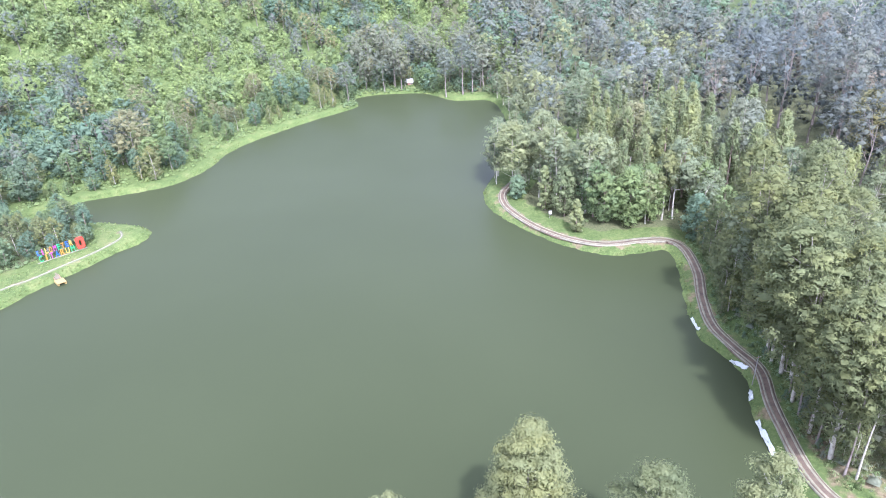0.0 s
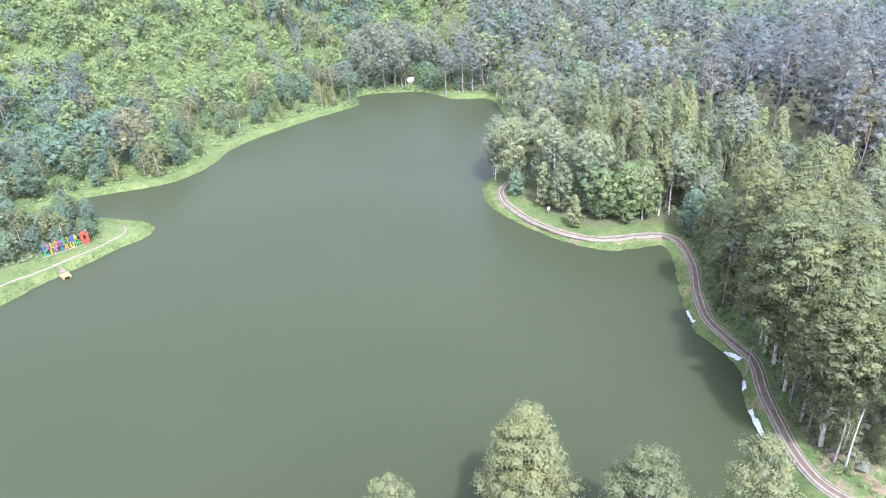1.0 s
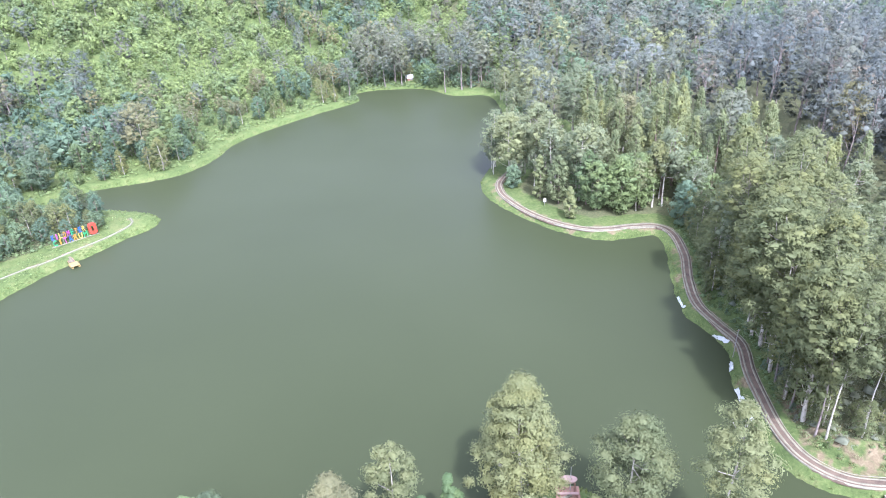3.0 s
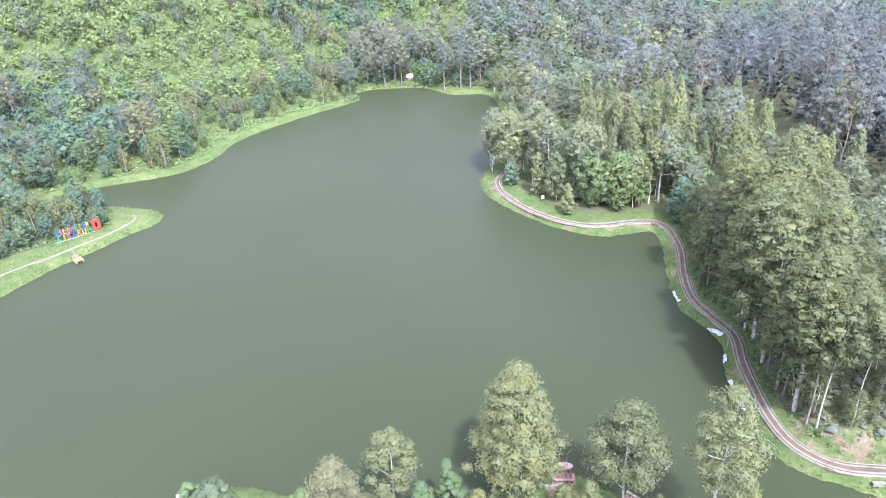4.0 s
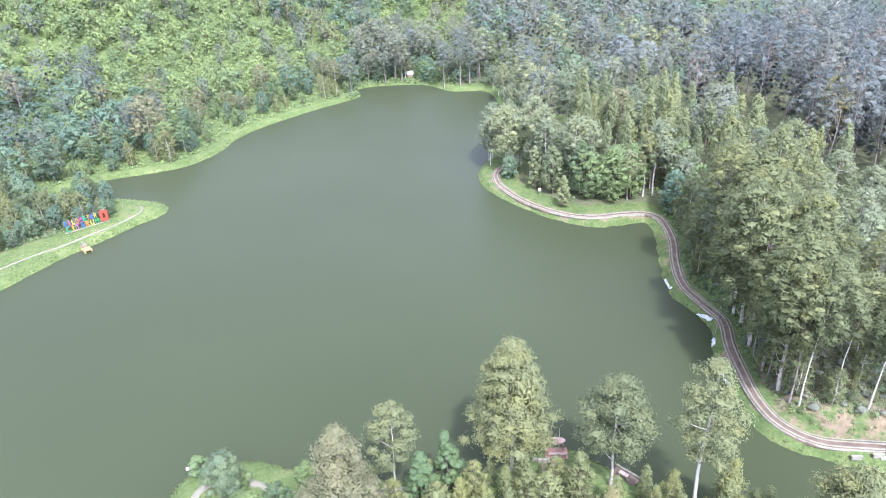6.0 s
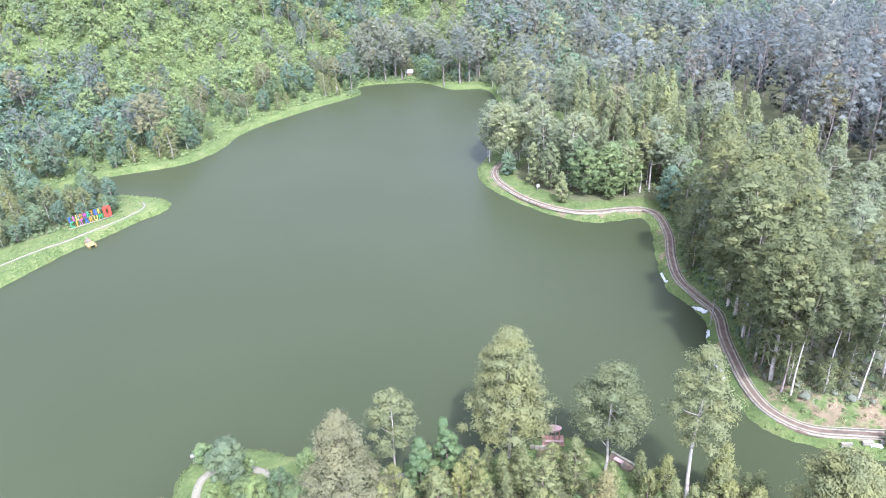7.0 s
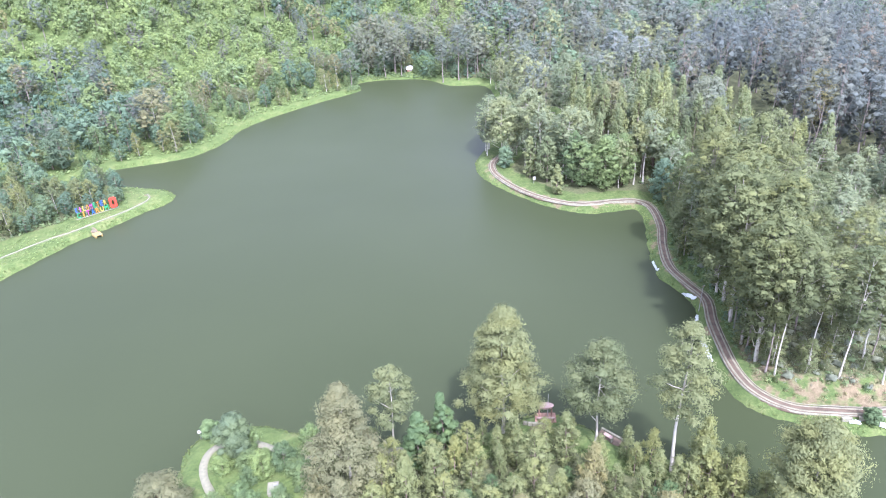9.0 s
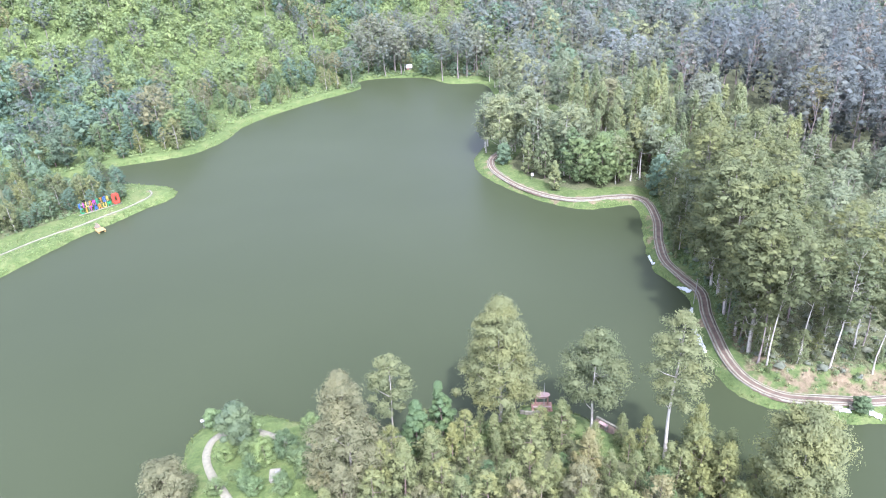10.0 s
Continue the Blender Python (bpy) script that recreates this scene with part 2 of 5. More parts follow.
def waves(x, y, size):
    """Gentle unevenness between -1 and 1."""
    a, b = x / size, y / size
    return 0.4 * np.sin(2.1 * a + 1.3 * np.sin(1.7 * b)) + 0.35 * np.sin(1.9 * b + 1.1 * np.sin(2.3 * a + 1)) + 0.25 * np.sin(4.3 * a - 3.7 * b)


def ease(v, lo, hi):
    u = np.clip((v - lo) / (hi - lo), 0, 1)
    return u * u * (3 - 2 * u)


def shore_distance(xy):
    d = distance(xy, LAKE, True)
    d[inside(xy, LAKE)] *= -1
    return d


def ground(xy):
    """Height of the ground, distance to the shore, and distance to the road."""
    xy = np.asarray(xy, float)
    x, y = xy.T
    s = shore_distance(xy) + 0.22 * waves(x, y, 1.6) + 0.12 * waves(y, x, 0.7)
    r = distance(xy, ROAD)
    z = np.where(s < 0, np.maximum(-2.5, 0.7 * s), 1.25 * (1 - np.exp(-np.maximum(s, 0) / 0.75)))
    hill = ease(-x, -95, 25) * ease(y, 120, 190)
    up = np.maximum(s - 6, 0)
    rise = 0.115 * up + 0.0034 * np.maximum(up - 45, 0) ** 2
    z += hill * np.minimum(rise, 80)
    z += (1 - hill) * 0.012 * up
    east = ease(x, 33, 37) * (1 - ease(y, 78, 95))
    z += east * ease(r, 1.6, 5.5) * ease(s, 2.5, 5) * 1.6
    z += 0.10 * waves(x, y, 3.1) * ease(s, 0.5, 3) * ease(r, 1.4, 2.5) + 0.7 * waves(x, y, 17) * ease(s, 8, 25)
    return z, s, r


def height(x, y):
    return float(ground([(x, y)])[0][0])


def mesh_from(name, verts, faces4=None, faces3=None, normals=None, tones=None, mats=()):
    """A mesh from arrays of vertices, quads and triangles, with shading normals and tones for foliage."""
    me = bpy.data.meshes.new(name)
    q = np.zeros((0, 4), int) if faces4 is None else np.asarray(faces4, int)
    t = np.zeros((0, 3), int) if faces3 is None else np.asarray(faces3, int)
    verts = np.asarray(verts, np.float32)
    me.vertices.add(len(verts))
    me.vertices.foreach_set("co", verts.ravel())
    loops = np.concatenate([q.ravel(), t.ravel()]).astype(np.int32)
    me.loops.add(len(loops))
    me.loops.foreach_set("vertex_index", loops)
    me.polygons.add(len(q) + len(t))
    starts = np.concatenate([np.arange(len(q)) * 4, len(q) * 4 + np.arange(len(t)) * 3]).astype(np.int32)
    me.polygons.foreach_set("loop_start", starts)
    me.update(calc_edges=True)
    me.validate()
    if normals is not None:
        me.attributes.new("custom_normal", "FLOAT_VECTOR", "POINT").data.foreach_set("vector", np.asarray(normals, np.float32).ravel())
        me.attributes.new("tone", "FLOAT", "POINT").data.foreach_set("value", np.asarray(tones, np.float32))
    for m in mats:
        me.materials.append(m)
    return me


def part(name, bm, mat, parent=None, label=""):
    """One mesh object out of a bmesh, under a thing or a part."""
    me = bpy.data.meshes.new(name)
    bmesh.ops.recalc_face_normals(bm, faces=bm.faces)
    bm.to_mesh(me)
    bm.free()
    me.materials.append(mat)
    ob = new(name, me)
    ob.parent = parent
    return tagged(ob, label)


def thing(name, m, label, category, group="", kind=""):
    ob = new(name)
    ob.empty_display_size = 0.3
    ob.matrix_basis = m
    return tagged(ob, label, category, group, kind)


def box(bm, size, at=(0, 0, 0), turn=(0, 0, 0), bevel=0.015):
    """A block with slightly rounded edges, added to bm; at is its centre."""
    made = bmesh.ops.create_cube(bm, size=1, matrix=pose(*at, *turn) @ Matrix.Diagonal((*size, 1)))["verts"]
    if bevel:
        edges = list({e for v in made for e in v.link_edges})
        bmesh.ops.bevel(bm, geom=edges, offset=min(bevel, min(size) * 0.3), segments=1, affect="EDGES")
    return bm


def rod(bm, a, b, r0, r1=None, sides=8):
    a, b = Vector(a), Vector(b)
    m = Matrix.Translation((a + b) / 2) @ (b - a).to_track_quat("Z", "Y").to_matrix().to_4x4()
    bmesh.ops.create_cone(bm, cap_ends=True, segments=sides, radius1=r0, radius2=r0 if r1 is None else r1, depth=(b - a).length, matrix=m)
    return bm


# ---- ground and water ----
def steps(*spans):
    return np.unique(np.round(np.concatenate([np.arange(a, b, s) for a, b, s in spans]), 3))


gx = steps((-2600, -400, 200), (-400, -140, 8), (-140, -96, 2), (-96, -54, 0.9), (-54, -36, 1.3), (-36, 56, 0.8), (56, 80, 1.6), (80, 260, 4), (260, 400, 15), (400, 2601, 200))
gy = steps((-2600, -300, 200), (-300, -40, 12), (-40, 20, 4), (20, 30, 1.4), (30, 135, 0.85), (135, 230, 1.1), (230, 280, 2.5), (280, 420, 6), (420, 600, 20), (600, 3601, 200))
X, Y = np.meshgrid(gx, gy)
flat = np.column_stack([X.ravel(), Y.ravel()])
gz, gs, gr = ground(flat)
w, h = len(gx), len(gy)
corner = (np.arange(h - 1)[:, None] * w + np.arange(w - 1)[None]).ravel()
me = mesh_from("ground", np.column_stack([flat, gz]), np.column_stack([corner, corner + 1, corner + w + 1, corner + w]), mats=[GROUND])
px, py = flat.T
clearing = np.minimum(distance(flat, SIGN_PATH), 90) if len(flat) else 0
wood = ease(gs, 3.4, 6.5) * ease(gr, 3.0, 6.5) * (1 - ease(px, -40, -34) * (1 - ease(px, -12, -6)) * (1 - ease(py, 60, 65))) * ease(clearing, 5, 9)
wood *= 1 - 0.85 * ease(-px, -8, 10) * ease(py, 128, 142)
wood *= 1 - 0.75 * ease(px, 110, 135) * ease(py, 265, 280)
bare = np.maximum((1 - ease(gr, 0.9, 1.7)) * 0.5, ease(px, 33, 37) * (1 - ease(py, 58, 68)) * (1 - ease(gr, 3.5, 6.5)) * ease(gs, 3.0, 4.0) * 0.6)
bare = np.maximum(bare, 0.6 * np.exp(-(((px - 11) / 1.4) ** 2 + (py - 44.6) ** 2) / 7))
bare = np.maximum(bare, 0.22 * ease(px, 34, 36) * (1 - ease(py, 105, 112)) * (1 - ease(gs, 0.2, 0.8)))
bare = np.maximum(bare, 0.42 * ease(gs, 0.2, 0.7) * (1 - ease(gs, 1.3, 2.2)) * (1 - ease(gr, 2.6, 3.4)) * ease(py, 80, 88))
bare = np.maximum(bare, 0.3 * (1 - ease(clearing, 0.5, 1.9)))
for name, data in (("wood", wood), ("bare", bare)):
    me.attributes.new(name, "FLOAT", "POINT").data.foreach_set("value", data.astype(np.float32))
me.polygons.foreach_set("use_smooth", np.ones(len(me.polygons), bool))
tagged(new("ground", me), "grassy lake banks and wooded hillside ground with red earth patches", "ground", kind="structure")

bm = bmesh.new()
bmesh.ops.create_grid(bm, x_segments=24, y_segments=32, size=1, matrix=pose(-5, 105, 0) @ Matrix.Diagonal((100, 125, 1, 1)))
tagged(part("water", bm, WATER), "still murky green lake water lightly rippled by wind", "lake", kind="structure")


# ---- roads and paths ----
def strip(line, offsets, lift, jitter=0.0, seed=1):
    """A ribbon along a plan line: cross-section of (offset, height) draped on the ground with a skirt."""
    t = np.gradient(line, axis=0)
    t /= np.linalg.norm(t, axis=1)[:, None]
    side = np.column_stack([t[:, 1], -t[:, 0]])
    base = ground(line)[0]
    k = np.ones(9) / 9
    base = np.convolve(np.pad(base, 4, "edge"), k, "valid")
    rng = np.random.default_rng(seed)
    rows = []
    for o, z in offsets:
        wob = np.convolve(np.pad(rng.normal(0, jitter, len(line)), 2, "edge"), np.ones(5) / 5, "valid")
        rows.append(np.column_stack([line + side * (o + wob)[:, None], base + z + lift]))
    v = np.stack(rows, 1)
    n, m = v.shape[:2]
    c = (np.arange(n - 1)[:, None] * m + np.arange(m - 1)[None]).ravel()
    return v.reshape(-1, 3), np.column_stack([c, c + m, c + m + 1, c + 1])


def strip_object(name, line, offsets, lift, mat, parent=None, label="", jitter=0.0, seed=1):
    v, f = strip(line, offsets, lift, jitter, seed)
    ob = new(name, mesh_from(name, v, f, mats=[mat]))
    ob.parent = parent
    return tagged(ob, label)


road = strip_object("road", ROAD, [(-0.85, -0.35), (-0.8, 0.02), (-0.4, 0.05), (0, 0.07), (0.4, 0.05), (0.8, 0.02), (0.85, -0.35)], 0.03, EARTH, jitter=0.07)
tagged(road, "packed red earth lakeside road with two pale wheel tracks", "road", kind="structure")
for o in (-0.42, 0.42):
    strip_object("wheel_track", ROAD, [(o - 0.14, -0.1), (o - 0.12, 0.09), (o, 0.08), (o + 0.12, 0.09), (o + 0.14, -0.1)], 0.035, TRACK, road, "worn pale concrete wheel track", 0.035, 5)
for o in (-0.8, 0.8):
    strip_object("kerb", ROAD, [(o - 0.05, -0.2), (o - 0.04, 0.07), (o + 0.04, 0.07), (o + 0.05, -0.2)], 0.03, CONCRETE, road, "narrow pale concrete kerb", 0.03, 7)
sign_path = strip_object("footpath", SIGN_PATH, [(-0.34, -0.15), (-0.28, 0.03), (0, 0.05), (0.28, 0.03), (0.34, -0.15)], 0.02, WORN, jitter=0.06)
tagged(sign_path, "worn grassy footpath with a pale concrete kerb", "path", kind="structure")
strip_object("kerb", SIGN_PATH, [(-0.07, -0.1), (-0.055, 0.12), (0.055, 0.12), (0.07, -0.1)], 0.03, CONCRETE, sign_path, "pale concrete kerb", 0.04, 3)
bank_path = strip_object("footpath", BANK_PATH, [(-0.5, -0.15), (-0.45, 0.05), (0, 0.07), (0.45, 0.05), (0.5, -0.15)], 0.03, GRAVEL, jitter=0.05)
tagged(bank_path, "pale gravel footpath curving over the grassy bank", "path", kind="structure")

# ---- trees ----
HEART_V = np.array([(1, 0, 0), (-1, 0, 0), (0, 1, 0), (0, -1, 0), (0, 0, 1), (0, 0, -1)], float)
HEART_F = np.array([(0, 2, 4), (2, 1, 4), (1, 3, 4), (3, 0, 4), (2, 0, 5), (1, 2, 5), (3, 1, 5), (0, 3, 5)])


def unit(v):
    return v / (np.linalg.norm(v, axis=-1, keepdims=True) + 1e-9)


def foliage(rng, centres, radii, per, size, droop=0.5, core=0.46, slim=0.36, heart=None, dome=0.5):
    """Puffs of leaves: each puff has a lumpy heart of inner foliage and a ragged shell of small leaf sprays. Leaves shade
    as the puff that they cover. Returns vertices, quads, triangles, normals and tones."""
    n = len(centres)
    heart = centres.repeat(per, 0) if heart is None else np.asarray(heart, float)[None]
    tone = rng.uniform(-0.16, 0.16, n)
    d = unit(rng.normal(size=(n, per, 3)) + (0, 0, 0.4))
    reach = 0.42 + 0.8 * rng.random((n, per, 1)) ** 0.85
    p = (centres[:, None] + d * radii[:, None] * reach).reshape(-1, 3)
    d = d.reshape(-1, 3)
    up = unit(d + (0, -0.1, 0.3) + rng.normal(0, 0.3, (n * per, 3)))
    along = unit(np.cross(up, rng.normal(size=(n * per, 3))) - (0, 0, 0.5 * droop) * rng.random((n * per, 1)))
    across = unit(np.cross(up, along))
    s = size * (0.55 + 0.9 * rng.random((n * per, 1)))
    foot = p - along * s * 0.7
    v = np.stack([foot + across * s * slim, foot - across * s * slim, p + along * s], 1).reshape(-1, 3)
    t = np.arange(n * per * 3).reshape(-1, 3)
    lit = unit(d + dome * unit(p - heart) + (0, -0.1, 0.45) + rng.normal(0, 0.28, (n * per, 3))).repeat(3, 0)
    tones = tone.repeat(per * 3)
    none = np.zeros((0, 4), int)
    if core:
        k = len(HEART_V)
        lump = HEART_V[None] * (1 + rng.normal(0, 0.16, (n, k, 1)))
        inner = (centres[:, None] + lump * radii[:, None] * core).reshape(-1, 3)
        ct = (HEART_F[None] + (np.arange(n) * k)[:, None, None]).reshape(-1, 3) + len(v)
        back = heart if len(heart) == 1 else centres.repeat(k, 0)
        soft = unit(np.tile(HEART_V, (n, 1)) + dome * unit(inner - back) + (0, -0.1, 0.45) + rng.normal(0, 0.25, (n * k, 3)))
        return np.vstack([v, inner]), none, np.vstack([t, ct]), np.vstack([lit, soft]), np.concatenate([tones, tone.repeat(k)])
    return v, none, t, lit, tones


def tube(points, radii, sides=7):
    p, r = np.asarray(points, float), np.asarray(radii, float)
    t = unit(np.gradient(p, axis=0))
    a = unit(np.cross(t, (0.31, 0.9, 0.2)))
    b = np.cross(t, a)
    ang = np.arange(sides) * 2 * np.pi / sides
    ring = p[:, None] + r[:, None, None] * (np.cos(ang)[None, :, None] * a[:, None] + np.sin(ang)[None, :, None] * b[:, None])
    k = np.arange(len(p) - 1)[:, None] * sides
    i, j = np.arange(sides)[None], (np.arange(sides)[None] + 1) % sides
    q = np.stack([k + i, k + j, k + sides + j, k + sides + i], 2).reshape(-1, 4)
    return ring.reshape(-1, 3), q


def gather(pieces):
    """Joins (vertices, quads, triangles) pieces, and their normals and tones where they have them."""
    v, q, t, at = [], [], [], 0
    for pv, pq, pt, *rest in pieces:
        v.append(pv)
        q.append(np.asarray(pq, int).reshape(-1, 4) + at)
        t.append(np.asarray(pt, int).reshape(-1, 3) + at)
        at += len(pv)
    more = [np.concatenate([piece[k] for piece in pieces]) for k in (3, 4) if len(pieces[0]) > k]
    return np.vstack(v), np.vstack(q), np.vstack(t), *more


PROFILES = {  # half-width of the crown, by height within it
    "egg": lambda u: np.sin(np.pi * np.clip(u * 0.88 + 0.12, 0, 1)) ** 0.6,
    "cone": lambda u: (1.0 - u) ** 0.72 * (0.55 + 0.45 * ease(u, 0.0, 0.18)) + 0.05,
    "bell": lambda u: (1.0 - u) ** 0.55 * (0.7 + 0.3 * ease(u, 0.0, 0.12)) + 0.04,
    "umbrella": lambda u: 0.35 + 0.65 * np.sin(np.pi * np.clip(u * 0.75 + 0.25, 0, 1)) ** 0.8,
    "round": lambda u: np.sqrt(np.clip(1 - (2 * u - 1) ** 2, 0.05, 1)),
}


def tree_shape(seed, tall, width, low, profile, clumps, per, leaf, clump=0.2, flat=0.72, lean=0.03, limbs=6, droop=0.5, girth=0.016, sides=7, core=0.46, slim=0.36, dome=0.5):
    """A tree standing at the origin: crown and trunk as pieces. low: the crown's foot as a part of the height."""
    rng = np.random.default_rng(seed)
    u = (np.arange(clumps) + rng.random(clumps)) / clumps
    half = width / 2 * PROFILES[profile](u)
    ang = np.arange(clumps) * 2.399 + rng.normal(0, 0.5, clumps)
    out = half * np.sqrt(0.3 + 0.7 * rng.random(clumps)) * (0.78 + 0.34 * rng.random(clumps))
    size = 1.08 * width * clump * (0.6 + 0.8 * rng.random(clumps)) * (0.72 + 0.4 * half / (width / 2))
    out = np.maximum(0, out - size * 0.35)
    bend = lean * tall * rng.normal(0, 1, 2)
    span = tall * (1 - low)
    z = tall * low + span * u * (1 - 0.5 * width * clump * flat / span)
    c = np.column_stack([np.cos(ang) * out + bend[0] * (z / tall) ** 2, np.sin(ang) * out + bend[1] * (z / tall) ** 2, z])
    radii = np.column_stack([size, size, size * flat]) * (0.9 + 0.2 * rng.random((clumps, 3)))
    crown = foliage(rng, c, radii, per, leaf, droop, core, slim, (bend[0] * 0.4, bend[1] * 0.4, tall * low + span * 0.4), dome)
    h = np.linspace(0, 1, 7)
    line = np.column_stack([bend[0] * h**2 + 0.01 * tall * np.sin(5 * h + seed), bend[1] * h**2 + 0.01 * tall * np.sin(4 * h + 2 * seed), h * tall * (0.93 if dome < 1.7 else 0.72) - 0.3 * (h == 0)])
    line[0, :2] = 0
    thick = tall * girth * (1 - 0.86 * h**0.9)
    thick[0] *= 1.35
    wood = [(*tube(line, thick, sides), [])]
    for k in rng.choice(clumps, min(limbs, clumps), replace=False):
        root_h = max(0.12, c[k, 2] / tall - (0.06 + 0.10 * rng.random()))
        root = np.array([np.interp(root_h / 0.93, h, line[:, a]) for a in range(3)])
        mid = (root + c[k]) / 2 - (0, 0, 0.04 * tall * rng.random())
        wood.append((*tube([root, mid, c[k]], [tall * girth * 0.38 * (1 - 0.5 * root_h), tall * girth * 0.26 * (1 - 0.5 * root_h), tall * girth * 0.08], 5), []))
    return crown, gather(wood)


def plant(name, shape, m, leaves, bark, label, category, group):
    root = thing(name, m, label, category, group)
    for piece, data, mat in (("trunk", shape[1], bark), ("crown", shape[0], leaves)):
        ob = new(piece, mesh_from(piece, *data, mats=[mat]))
        ob.parent = root
    return root


def standing(x, y, turn=0.0, scale=1.0, sink=0.1, stretch=1.0):
    return pose(x, y, height(x, y) - sink, 0, 0, turn) @ Matrix.Diagonal((scale, scale, scale * stretch, 1))


